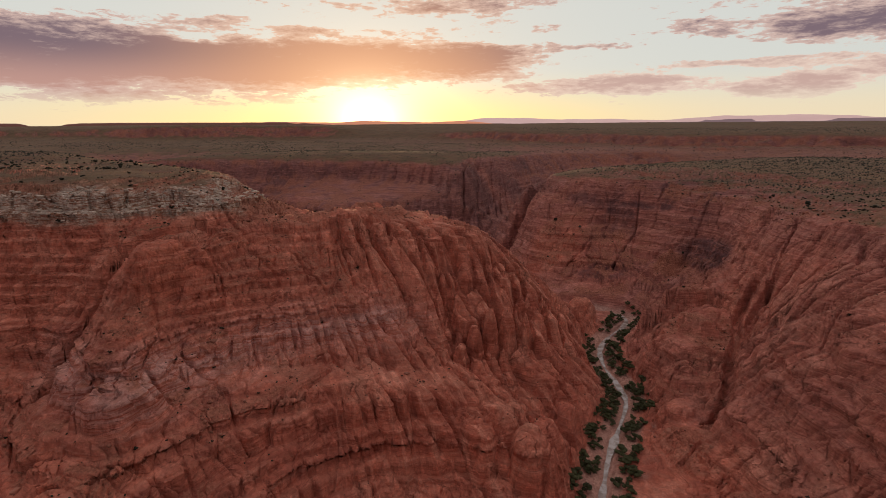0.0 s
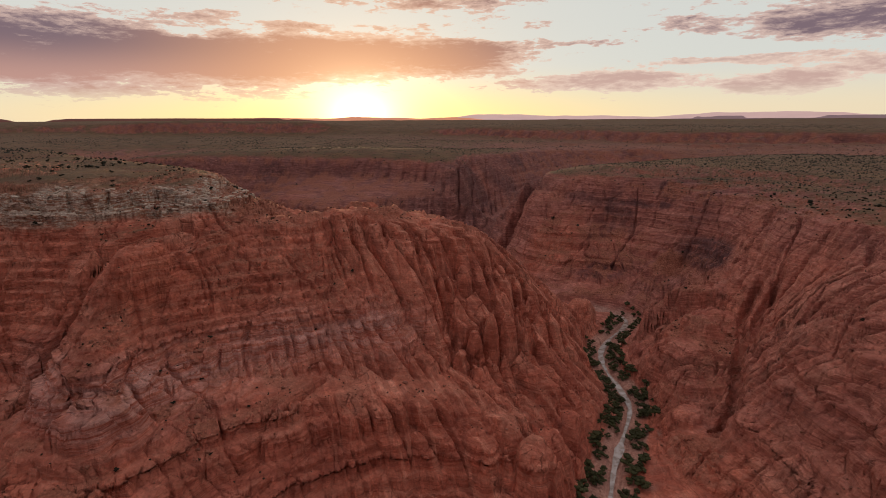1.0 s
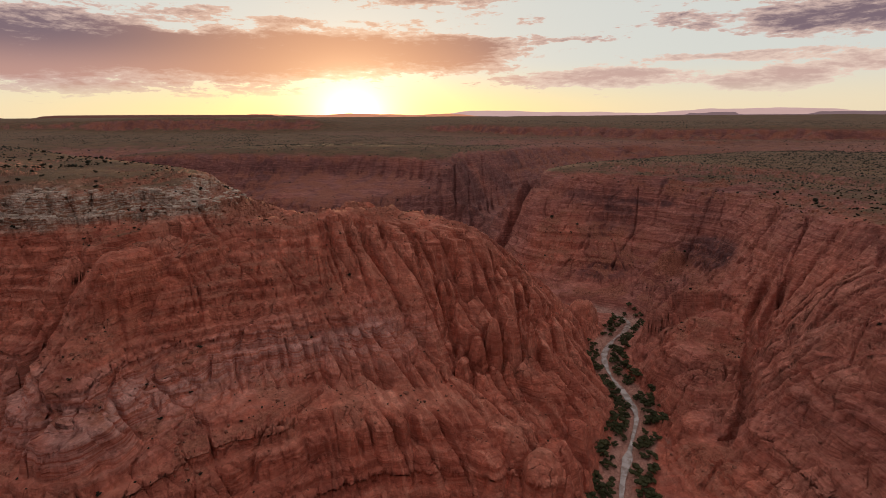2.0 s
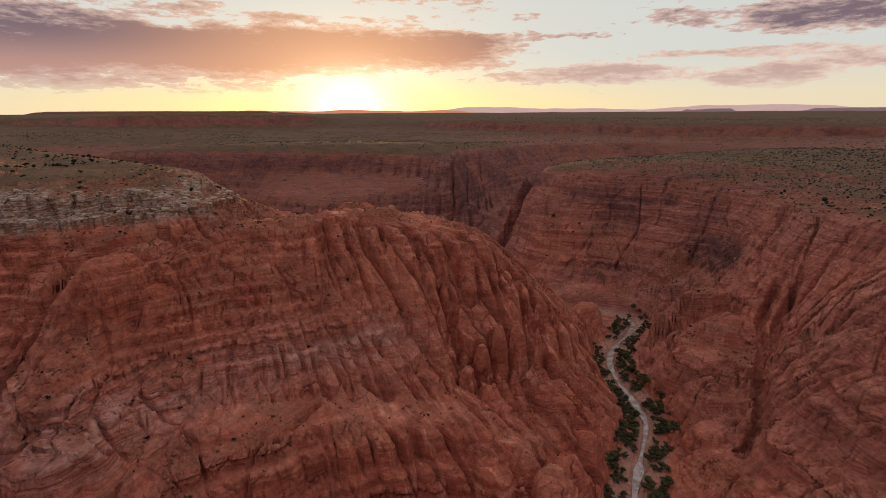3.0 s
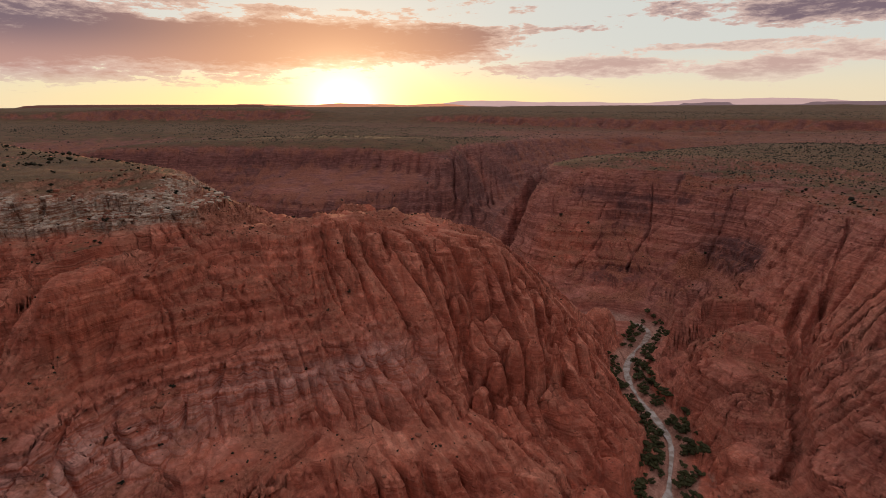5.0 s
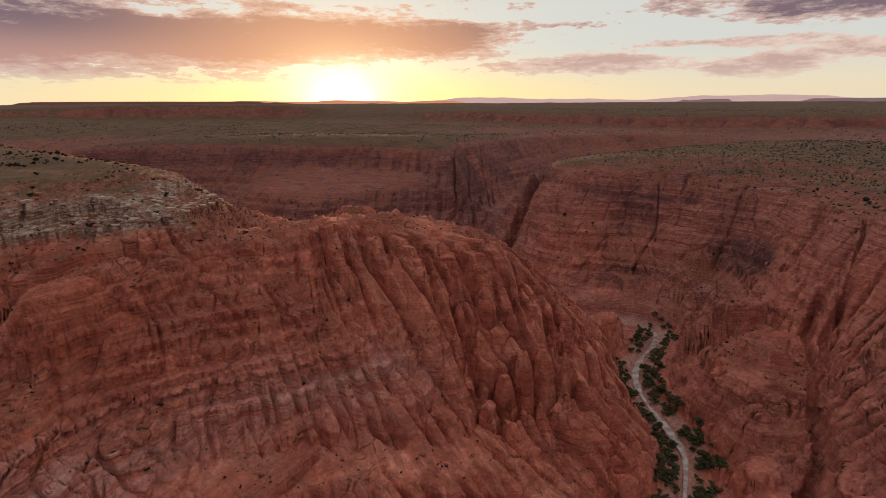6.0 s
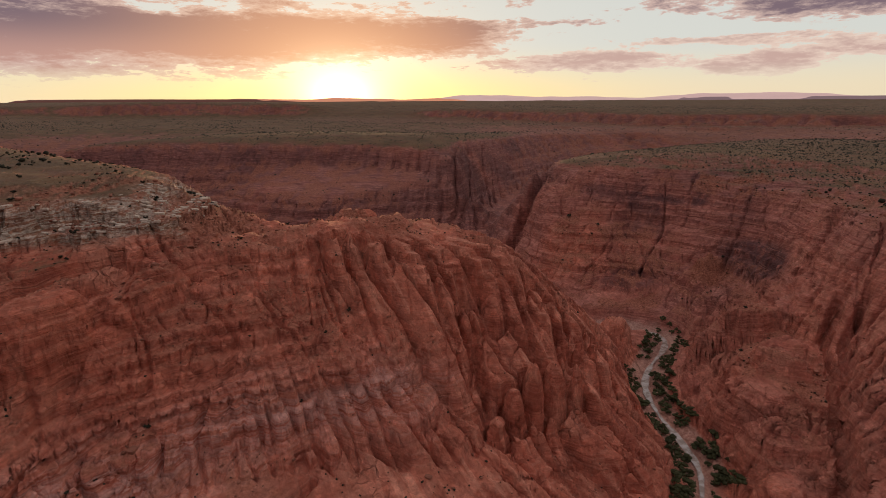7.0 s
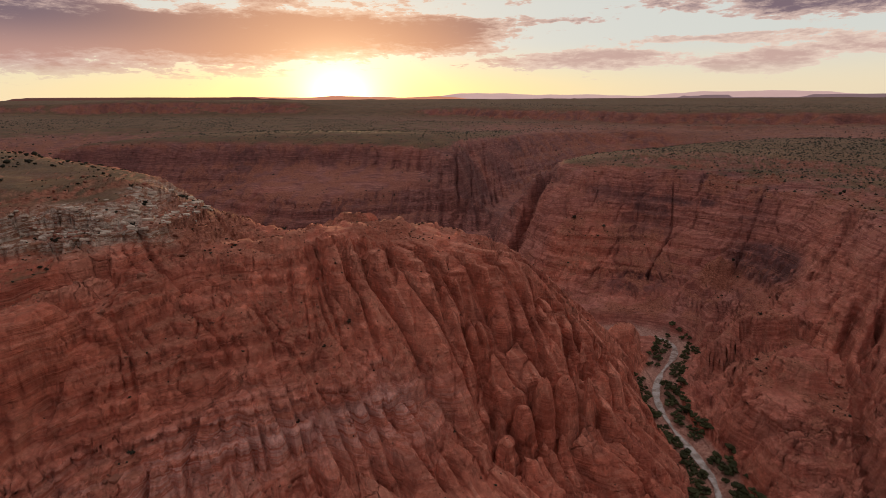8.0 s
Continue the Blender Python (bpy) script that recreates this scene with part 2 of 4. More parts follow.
class Loft:
    """A surface drawn taut over the feature lines."""

    def __init__(self, lines):
        p = dense(lines)
        self.xy, n = p[:, :2], len(p)
        self.mid = p[:, 2].mean()
        m = np.ones((n + 1, n + 1))
        m[:n, :n] = -np.sqrt(np.hypot(*(self.xy[:, None] - self.xy[None]).transpose(2, 0, 1))) - np.eye(n) * 0.03
        m[n, n] = 0
        self.w = np.linalg.solve(m, np.append(p[:, 2] - self.mid, 0))

    def __call__(self, x, y):
        flat, out = np.stack((x.ravel(), y.ravel()), 1), np.empty(x.size)
        sq = (self.xy ** 2).sum(1)
        for i in range(0, len(flat), 20000):
            q = flat[i:i + 20000]
            d = np.sqrt(np.sqrt(np.maximum((q ** 2).sum(1)[:, None] + sq[None] - 2 * q @ self.xy.T, 0)))
            out[i:i + 20000] = -d @ self.w[:-1] + self.w[-1]
        return out.reshape(x.shape) + self.mid


PERM = np.random.RandomState(7).permutation(4096).astype(np.int32)
GX, GY = (f(np.arange(4096) * 2.399963).astype(np.float32) for f in (np.cos, np.sin))


def noise2(x, y, seed=0):
    """Gradient noise, about -1 to 1."""
    x, y = np.asarray(x, np.float32), np.asarray(y, np.float32)
    xf, yf = np.floor(x), np.floor(y)
    xi, yi = xf.astype(np.int32), yf.astype(np.int32)
    fx, fy = x - xf, y - yf
    u, v = fx * fx * fx * (fx * (fx * 6 - 15) + 10), fy * fy * fy * (fy * (fy * 6 - 15) + 10)
    west, east = PERM[(xi + seed * 131) & 4095], PERM[(xi + 1 + seed * 131) & 4095]

    def corner(row, i, j):
        h = PERM[(row + yi + j) & 4095]
        return GX[h] * (fx - i) + GY[h] * (fy - j)

    a, b, c, d = corner(west, 0, 0), corner(east, 1, 0), corner(west, 0, 1), corner(east, 1, 1)
    top, low = a + (b - a) * u, c + (d - c) * u
    return (top + (low - top) * v) * 1.5


def fbm(x, y, octaves=4, seed=0, fall=0.5):
    total, amp = 0, 1.0
    for i in range(octaves):
        total = total + amp * noise2(x * 2.03 ** i, y * 2.03 ** i, seed + i)
        amp *= fall
    return total


def ease(v, lo, hi):
    t = np.clip((v - lo) / (hi - lo), 0, 1)
    return t * t * (3 - 2 * t)


# sandstone beds: hard ledges and soft benches by height
def make_beds():
    rnd = np.random.RandomState(3)
    beds, hard = [(-40.0, -40.0)], [(-40.0, 0.5)]
    while beds[-1][0] < 240:
        z0 = beds[-1][0]
        t = rnd.choice([1.2, 1.8, 2.8, 4.5, 8.0], p=[.22, .25, .25, .16, .12]) * rnd.uniform(0.8, 1.25)
        soft = rnd.uniform(0.45, 0.72)
        for low, top in ((41, 46), (54, 60), (71, 76), (94, 101)):      # the great ledges of the near butte
            if low < z0 + t < top:
                t, soft = (low - z0, 0.6) if z0 < low - 0.8 else (top - z0, 0.5)
        beds += [(z0 + t * soft, z0 + t * 0.14), (z0 + t, z0 + t)]
        v = rnd.uniform(0.0, 1.0)
        hard += [(z0 + 0.1 * t, v), (z0 + 0.9 * t, v + 0.15)]
    return np.array(beds).T, np.array(hard).T


(BED_IN, BED_OUT), (HARD_IN, HARD_OUT) = make_beds()
# hollows under the cliffs: x, y, height, breadth, tallness, depth
HOLLOWS = ((132, 424, 22, 26, 8, 2.2), (-228, 200, 86, 16, 4, 6), (186, 325, 36, 14, 4, 3))


def blob(x, y, cx, cy, rx, ry, turned=0.0):
    c, s = math.cos(radians(turned)), math.sin(radians(turned))
    u, v = ((x - cx) * c + (y - cy) * s) / rx, (-(x - cx) * s + (y - cy) * c) / ry
    return np.exp(-(u * u + v * v))


# swells of bare rock: x, y, half length, half breadth, turn, top, fall to the rim
TALUS = ((188, 400, 21, 17, 0, 47, 22),)
WHALEBACKS = ((168, 316, 31, 12, 10, 43, 16), (155, 272, 27, 21, 5, 42, 16), (136, 258, 19, 19, 0, 33, 16), (127, 236, 15, 15, 0, 25, 14), (152, 352, 15, 9, 10, 19, 10),
              (176, 372, 15, 9, 35, 27, 9), (98, 342, 17, 9, 45, 24, 12), (116, 215, 14, 9, 40, 16, 9), (132, 190, 16, 10, 60, 30, 10),
              (150, 176, 16, 11, 70, 42, 10), (172, 205, 18, 11, 65, 62, 10))
PILLARS = ((14, 222, 4.5, 5.5, 0, 54, 16), (22, 228, 4, 6, 10, 60, 16), (31, 233, 4.5, 6, 10, 58, 18), (40, 240, 4.5, 6, 20, 53, 16),
           (7, 215, 4, 5, 0, 47, 12), (50, 250, 5, 7, 25, 48, 16), (60, 262, 5, 7, 30, 42, 16), (32, 262, 5, 8, 15, 66, 14),
           (48, 272, 5, 8, 25, 58, 16), (0, 245, 4.5, 8, 0, 74, 12), (10, 254, 4.5, 8, 5, 76, 13), (68, 280, 6, 8, 35, 38, 14))
KNOLLS = ((13, 173, 7, 9, 20, 35, 7), (33, 167, 7, 9, 20, 36, 9), (23, 180, 6, 9, 30, 36, 7), (46, 160, 8, 9, 20, 29, 9), (42, 182, 8, 9, 20, 27, 8),
          (56, 200, 8, 10, 30, 23, 8), (-112, 146, 13, 10, 20, 64, 6))
CAPS = ((-52, 308, 13, 6, 10, 101.5, 3), (-66, 288, 5, 4, 0, 102, 4), (-30, 298, 18, 10, 0, 98.5, 4), (-122, 198, 12, 6, 60, 102.5, 5),
        (-104, 226, 16, 6, 70, 101.5, 4), (-76, 252, 14, 6, 10, 98, 3))
MOUNDS = (TALUS, WHALEBACKS, PILLARS, KNOLLS, CAPS)


def soft_max(a, b, k):
    h = np.clip(0.5 + 0.5 * (b - a) / k, 0, 1)
    return a + (b - a) * h + k * h * (1 - h)


def stones(u, v, seed):
    """Broken stone: how far a place lies inside its cell (0 at a joint), how near the cell's middle, and the cell's lot."""
    shape = u.shape
    u, v = np.asarray(u, np.float32).ravel(), np.asarray(v, np.float32).ravel()
    ui, vi = np.floor(u).astype(np.int32), np.floor(v).astype(np.int32)
    fu, fv = u - ui, v - vi
    one, two, lot = np.full(u.shape, 9.0, np.float32), np.full(u.shape, 9.0, np.float32), np.zeros(u.shape, np.float32)
    for i in (-1, 0, 1):
        row = PERM[(ui + i + seed * 131) & 4095]
        for j in (-1, 0, 1):
            h = PERM[(row + vi + j) & 4095]
            d = (i + (h & 63) / np.float32(63) - fu) ** 2 + (j + (h >> 6) / np.float32(63) - fv) ** 2
            near = d < one
            two = np.where(near, one, np.minimum(two, d))
            lot = np.where(near, (h % 97) / np.float32(97), lot)
            one = np.where(near, d, one)
    a, b = np.sqrt(one), np.sqrt(two)
    return (b - a).reshape(shape), np.minimum(a, 1).reshape(shape), lot.reshape(shape)


# clefts that cross the walls: line of the plan, width, depth
CLEFTS = (
    ([(64, 508), (78, 524), (94, 542), (108, 566)], 9.0, 20.0),
    ([(147, 419), (156, 430), (165, 437), (174, 445), (180, 458), (186, 474)], 1.1, 5.0),
    ([(236, 433), (230, 427), (217, 413), (208, 407), (200, 400)], 1.0, 4.0),
    ([(138, 455), (132, 449), (114, 434), (104, 424)], 1.1, 3.0),
    ([(232, 320), (226, 313), (217, 305), (210, 298), (200, 289)], 1.3, 4.5),
    ([(243, 363), (227, 348), (217, 342), (205, 336)], 4.0, 6.0),
    ([(200, 300), (186, 289), (175, 277), (162, 252), (150, 237), (138, 215), (124, 203)], 3.6, 9.0),
    ([(206, 292), (190, 281), (180, 271), (165, 250)], 2.6, 7.0),
    ([(-6, 236), (-12, 247), (-17, 261), (-22, 268)], 2.0, 6.0),
    ([(4, 222), (3, 232), (0, 245), (-4, 258)], 2.0, 7.0),
    ([(26, 236), (24, 248), (20, 262)], 2.0, 6.0),
    ([(38, 236), (42, 250), (44, 268)], 2.2, 6.0),
    ([(-42, 240), (-47, 250), (-50, 262)], 1.6, 4.0),
    ([(-30, 255), (-33, 266), (-34, 280)], 1.6, 4.0),
    ([(-60, 168), (-56, 176), (-50, 186)], 2.0, 4.0),
    ([(-118, 226), (-131, 211), (-141, 199), (-145, 189), (-148, 176), (-152, 158)], 4.0, 13.0),
)
STREAM = [(20, 60), (42, 120), (64, 169), (74.8, 194), (86.5, 215.5), (98.2, 238.6), (100, 256.5), (99.3, 280.5), (103.6, 304.5),
          (116.3, 325.3), (132, 343), (139.5, 357), (137, 367), (125.5, 373.3), (95, 379), (50, 390), (0, 410), (-60, 430)]


def bent(line, step=1.5):
    """A line of the plan rounded through its points."""
    p = np.array(line, float)
    p = np.vstack((2 * p[0] - p[1], p, 2 * p[-1] - p[-2]))
    out = []
    for a, b, c, d in zip(p[:-3], p[1:-2], p[2:-1], p[3:]):
        n = max(2, int(np.linalg.norm(c - b) / step))
        t = (np.arange(n) / n)[:, None]
        out.append(0.5 * (2 * b + (c - a) * t + (2 * a - 5 * b + 4 * c - d) * t ** 2 + (3 * b - a - 3 * c + d) * t ** 3))
    return np.vstack(out + [p[-2:-1]])


def way_off(x, y, line):
    """Distance from a line of the plan, as far as 40 m."""
    pts = bent(line)
    out = np.full(x.shape, 99.0)
    lo, hi = pts.min(0) - 40, pts.max(0) + 40
    near = (x > lo[0]) & (x < hi[0]) & (y > lo[1]) & (y < hi[1])
    qx, qy = x[near], y[near]
    best = np.full(len(qx), 1e9)
    for px, py in pts:
        np.minimum(best, (qx - px) ** 2 + (qy - py) ** 2, out=best)
    out[near] = np.minimum(np.sqrt(best), 99.0)
    return out


def ways(x, y):
    """Across and along the run of the ribs, in metres: butte, slickrock, curved wall, far walls."""
    out = {}
    for key, k in (("across", 0), ("along", 1)):
        parts = []
        for cx, cy, at in ((-130, 385, 190), (92, 232, 85), (150, 350, 90), (100, 1900, 1150)):
            parts.append(np.arctan2(y - cy, x - cx) * at if k == 0 else np.hypot(x - cx, y - cy))
        out[key] = np.where(y > 480, parts[3], np.where((y > 345) & (x > 60), parts[2], np.where(x > 108, parts[1], parts[0])))
    return out


N_ACROSS, N_DEEP = 1190, 860


def plan_grid():
    """A coarse fan of the plan, round the place where the flight begins."""
    turn = np.radians(np.concatenate((np.linspace(-180, -48, 30)[:-1], np.linspace(-48, 48, 260), np.linspace(48, 180, 30)[1:-1])))
    r = np.concatenate((np.linspace(4, 92, 12)[:-1], np.linspace(92, 340, 150)[:-1], np.linspace(340, 600, 100)[:-1],
                        np.geomspace(600, 1600, 110)[:-1], np.geomspace(1600, 4900, 90)))
    return turn, r


def between(axis, q):
    i = np.clip(np.searchsorted(axis, q, "right") - 1, 0, len(axis) - 2)
    return i, ((q - axis[i]) / (axis[i + 1] - axis[i])).astype(np.float32)


def mid3(h, axis):
    p = np.pad(h, [(1, 1) if k == axis else (0, 0) for k in (0, 1)], mode="edge")
    n = h.shape[axis]
    return (np.take(p, range(n), axis) + 2 * h + np.take(p, range(2, n + 2), axis)) / 4


def lay_out():
    """The taut land, and rows of places set closer where it stands up towards the flight."""
    ct, cr = plan_grid()
    loft = Loft(FEET + BUTTE_TOP + BUTTE_FACE + WEST_RIM + EAST_RIM + NORTH_RIM + SCARP + EDGE)
    zc = loft(cr[:, None] * np.sin(ct)[None], cr[:, None] * np.cos(ct)[None])
    turn = np.radians(np.concatenate((np.linspace(-180, -47.5, 30)[:-1], np.linspace(-47.5, 47.5, N_ACROSS), np.linspace(47.5, 180, 30)[1:-1])))
    step = np.zeros_like(zc[1:])
    for along, share in ((0.0, 0.5), (60.0, 0.5)):
        d = np.maximum(cr - along * 0.95, 0.35 * cr)[:, None]
        lift = np.arctan((zc - 151) / d)
        far = np.hypot(d, zc - 151)
        size = np.hypot(np.diff(cr)[:, None], np.diff(zc, axis=0)) / far[1:]
        step += share * (np.maximum(np.diff(lift, axis=0), 0) + 0.30 * size)
    gone = (cr[1:] < 92)[:, None] | (np.abs(ct) > 0.84)[None]
    step = np.where(gone, 0.35 * np.diff(np.log(cr))[:, None], step)
    total = np.concatenate((np.zeros((1, len(ct))), np.cumsum(step, 0)))
    for _ in range(3):
        total = mid3(total, 1)
    total /= total[-1:]
    want = np.linspace(0, 1, N_DEEP)
    rc = np.stack([np.interp(want, total[:, j], cr) for j in range(len(ct))], 1)
    j, f = between(ct, turn)
    r = rc[:, j] * (1 - f) + rc[:, j + 1] * f
    return ct, cr, zc, turn, r


def make_land():
    ct, cr, zc, turn, r = lay_out()
    jj, fj = between(ct, turn)
    ii, fi = between(cr, r.ravel())
    ii, fi = ii.reshape(r.shape), fi.reshape(r.shape)

    def taken(h):
        h = h.astype(np.float32)
        lo = h[ii, jj[None]] * (1 - fj) + h[ii, jj[None] + 1] * fj
        hi = h[ii + 1, jj[None]] * (1 - fj) + h[ii + 1, jj[None] + 1] * fj
        return lo * (1 - fi) + hi * fi

    calm = zc
    for _ in range(6):
        calm = mid3(mid3(calm, 0), 1)
    calm = np.where((cr > 620)[:, None], zc, calm)
    hr, ht = np.gradient(calm, cr, axis=0), np.gradient(calm, ct, axis=1) / cr[:, None]
    sx, sy = taken(hr * np.sin(ct) + ht * np.cos(ct)), taken(hr * np.cos(ct) - ht * np.sin(ct))
    z = taken(mid3(mid3(zc, 0), 1))
    r = r.astype(np.float32)
    x, y = r * np.sin(turn).astype(np.float32), r * np.cos(turn).astype(np.float32)
    steep = np.hypot(sx, sy)
    far = ease(r, 700, 2500)
    rock = ease(steep, 0.22, 0.55)
    near = ease(r, 520, 420)
    run = ways(x, y)
    u0, v0 = run["across"], run["along"]
    wx, wy = x + 1.8 * fbm(x / 17, y / 17, 2, 45), y + 1.8 * fbm(x / 17, y / 17, 2, 47)
    sway = 1.6 * fbm(x / 22, y / 22, 2, 49)
    patch = ease(fbm(x / 45, y / 45, 2, 33), -0.45, 0.45)
    z = z + rock * 1.2 * fbm(x / 45, y / 45, 2, 1)
    # where the rock stands in ribs, where it swells in knobs, and where it lies in plain beds
    lobe = np.clip(1.35 * blob(x, y, 38, 262, 62, 48, 25) + 0.8 * blob(x, y, -38, 258, 36, 18) + 0.9 * blob(x, y, 90, 330, 34, 34)
                   + 0.45 * blob(x, y, -120, 192, 16, 12) + 0.05, 0, 1) * (x < 125) * (y < 420)
    knobs = np.clip(1.2 * blob(x, y, 5, 180, 62, 26, -8) + 0.3 * blob(x, y, -52, 198, 36, 14, 20) + 0.4 * blob(x, y, 60, 225, 30, 30), 0, 1) * (x < 95)
    side = np.clip(1.3 * blob(x, y, 195, 225, 52, 110) - 1.0 * blob(x, y, 150, 285, 32, 48, -25) + 0.1, 0.1, 1) * (x > 105) * (y < 420)
    back = np.clip(1.1 * blob(x, y, 80, 640, 120, 150) + 0.22 * blob(x, y, -250, 680, 300, 130) + 0.3 * blob(x, y, 250, 900, 300, 300), 0, 1) * (y > 480)
    runs = np.clip(lobe + side + 0.8 * knobs + back, 0, 1)

    def tall_faces(h, rr):
        return np.abs(np.gradient(h, axis=0)) / np.maximum(np.gradient(rr, axis=0), 1e-3)

    def ribs(u, v, wide, long, seed, cut=0.26):
        """Rounded ribs down the slope with sharp clefts between them."""
        gap, mid, lot = stones((u + sway) / wide, v / long, seed)
        return 0.6 * (1 - mid * mid) + 0.9 * ease(gap, 0.0, cut) + 0.55 * lot - 1.3

    def within(mask, f):
        """A part of the relief, only where it shows."""
        return np.where(mask > 0.03, f, 0) * mask

    uk, vk = np.arctan2(y - 335, x + 160) * 210, np.hypot(x + 160, y - 335)
    z = z + rock * within(lobe, 8.4 * ribs(u0, v0, 9.5, 55, 11) + (0.3 + 0.7 * patch) * 1.4 * ribs(u0, v0, 4.2, 30, 13))
    z = z + rock * within(knobs, 5.6 * ribs(uk, vk, 7.2, 34, 15, 0.34) + 0.9 * ribs(uk, vk, 2.8, 9, 17))
    z = z + rock * within(side, 6.0 * ribs(u0, v0, 9.0, 45, 21) + (0.4 + 0.6 * patch) * 1.6 * ribs(u0, v0, 3.6, 30, 23))
    z = z + rock * within(back, 7.5 * ribs(u0, v0, 17, 160, 31, 0.35) + 2.0 * ribs(u0, v0, 6, 60, 33))
    scarp = ease(r, 1100, 1350)
    z = z + rock * scarp * (26 * (np.sqrt(np.abs(noise2(x / 120, y / 120, 37))) - 0.5) + 8 * noise2(x / 35, y / 35, 38))
    # broken blocks where the beds lie plain
    plainer = (1 - runs) * near
    gap, mid, lot = stones(wx / 15, wy / 9, 35)
    z = z + rock * plainer * (2.2 * (lot - 0.5) - 1.5 * (1 - ease(gap, 0, 0.10)))
    gap, mid, lot = stones(wx / 4.6, wy / 3.4, 36)
    z = z + rock * (0.12 + 0.75 * plainer) * near * (0.9 * (lot - 0.5) + 0.5 * (1 - mid * mid) - 0.6 * (1 - ease(gap, 0, 0.14)))
    for group in MOUNDS:
        for mx, my, rx, ry, turned, top, drop in group:
            reach = 2.2 * max(rx, ry)
            t0, d0 = math.atan2(mx, my), math.hypot(mx, my)
            j0, j1 = np.searchsorted(turn, (t0 - reach / d0, t0 + reach / d0))
            px, py, pz = x[:, j0:j1], y[:, j0:j1], z[:, j0:j1]
            c, s = math.cos(radians(turned)), math.sin(radians(turned))
            u, v = ((px - mx) * c + (py - my) * s) / rx, (-(px - mx) * s + (py - my) * c) / ry
            d = np.hypot(u, v)
            on = d < 2.4
            qx, qy, d = px[on], py[on], d[on] * (1 + 0.14 * noise2(px[on] / 6, py[on] / 6, 300))
            h = top - drop * d ** (1.15 if group is TALUS else 3.2) + 0.5 * fbm(qx / 4, qy / 4, 3, 310)
            if group is WHALEBACKS:
                h = h + 2.2 * np.sqrt(np.abs(noise2((qx + 0.5 * qy) / 13, (qy - 0.5 * qx) / 6, 330))) + 0.9 * np.sqrt(np.abs(noise2(qx / 5, qy / 2.6, 331))) - 1.8
            moat = (0.0 if group is TALUS else 0.14 if group is WHALEBACKS else 0.36) * drop * np.exp(-((d - 1.12) / 0.2) ** 2)
            pz[on] = np.where(d < 2.2, soft_max(pz[on] - moat, h, 0.6), pz[on])
    # joints and clefts
    for size, deep, seed in ((26, 2.4, 160), (11, 1.1, 170)):
        c = np.abs(noise2(wx / size, wy / size, seed))
        z = z - rock * deep * (1 - ease(c, 0.0, 0.07))
    ragged = 1 + 0.35 * noise2(x / 5, y / 5, 320)
    for line, wide, deep in CLEFTS:
        z = z - deep * (1 - ease(way_off(x, y, line) * ragged, 0.25 * wide, 1.1 * wide))
    z = z + (1 - rock) * (0.5 * fbm(x / 40, y / 40, 4, 50) + far * 5 * fbm(x / 420, y / 300, 4, 60))
    crown = np.maximum(ease(blob(x, y, -45, 285, 75, 45), 0.35, 0.6) * ease(z, 82, 90), 0.8 * ease(blob(x, y, 265, 440, 95, 190, 20), 0.3, 0.6) * ease(z, 80, 86))
    crown = np.maximum(crown, 0.75 * ease(blob(x, y, -160, 252, 130, 30, 5), 0.3, 0.6) * ease(z, 108, 113))
    z = z + (1 - rock) * near * 0.5 * fbm(x / 5, y / 5, 3, 57) * ease(z, 70, 90)
    z = z + crown * (1 - rock) * 2.0 * fbm(x / 13, y / 13, 4, 55)
    # beds
    warp = 1.8 * fbm(x / 60, y / 60, 3, 70) + 0.4 * noise2(x / 9, y / 9, 72)
    bedded = np.interp(z + warp, BED_IN, BED_OUT).astype(np.float32) - warp
    backs = blob(x, y, 152, 285, 34, 52, -25)
    amount = (0.38 + 0.7 * backs + 0.55 * ease(fbm(x / 38, y / 38, 2, 80), -0.4, 0.4)) * (0.3 + 0.7 * rock) * (1 - 0.8 * far) * (1.05 - 0.75 * np.clip(lobe + side, 0, 1) - 0.35 * knobs) + 0.8 * crown
    z = z + (bedded - z) * np.clip(amount, 0, 1) * ease(z, 3, 9)
    rough = fbm(u0 / 2.2, (v0 + 1.6 * z) / 2.2, 3, 90)
    z = z + rock * near * (0.10 + 0.16 * plainer) * rough
    # ledges stand proud of the soft beds, and hollows reach in under them
    hx, hy = sx / np.maximum(steep, 1e-3), sy / np.maximum(steep, 1e-3)
    hard = np.interp(z + warp, HARD_IN, HARD_OUT).astype(np.float32)
    gap, mid, lot = stones(u0 / 2.3, z / 4.0, 97)
    column = ease(tall_faces(z, r), 0.7, 1.6) * near * (1 - 0.5 * runs) * (x < 60) * (0.4 + 0.6 * ease(z, 64, 68))
    push = -rock * ((hard - 0.4) * 2.0 * (1 - 0.6 * runs) + column * (0.7 * (lot - 0.5) - 0.5 * (1 - ease(gap, 0, 0.18)))) * (1 - far)
    for cx, cy, zz, wide, tall, deep in HOLLOWS:
        d = np.exp(-((x - cx) ** 2 + (y - cy) ** 2) / wide ** 2 - ((z - zz) / tall) ** 2)
        push = push + deep * ease(d, 0.25, 0.6)
    x2, y2 = x + hx * push, y + hy * push
    # the stream bed
    d = way_off(x, y, STREAM)
    bank = 0.4 + 2.2 * ease(d, 3.0, 14.0) + 0.4 * fbm(x / 5, y / 5, 3, 190)
    z = np.where(d < 30, np.minimum(z, bank + 60 * ease(d, 9, 30)), z)
    z = z - 1.1 * (1 - ease(d, 2.2, 4.2))
    gr = np.gradient(z, axis=0) / np.maximum(np.gradient(r, axis=0), 1e-3)
    gt = (np.gradient(z, axis=1) - gr * np.gradient(r, axis=1)) / np.gradient(turn)[None] / r
    tilt = np.hypot(gr, gt)
    return turn, r, x2, y2, z, dict(rock=rock, steep=tilt, slope=steep, far=far, runs=runs, **run)


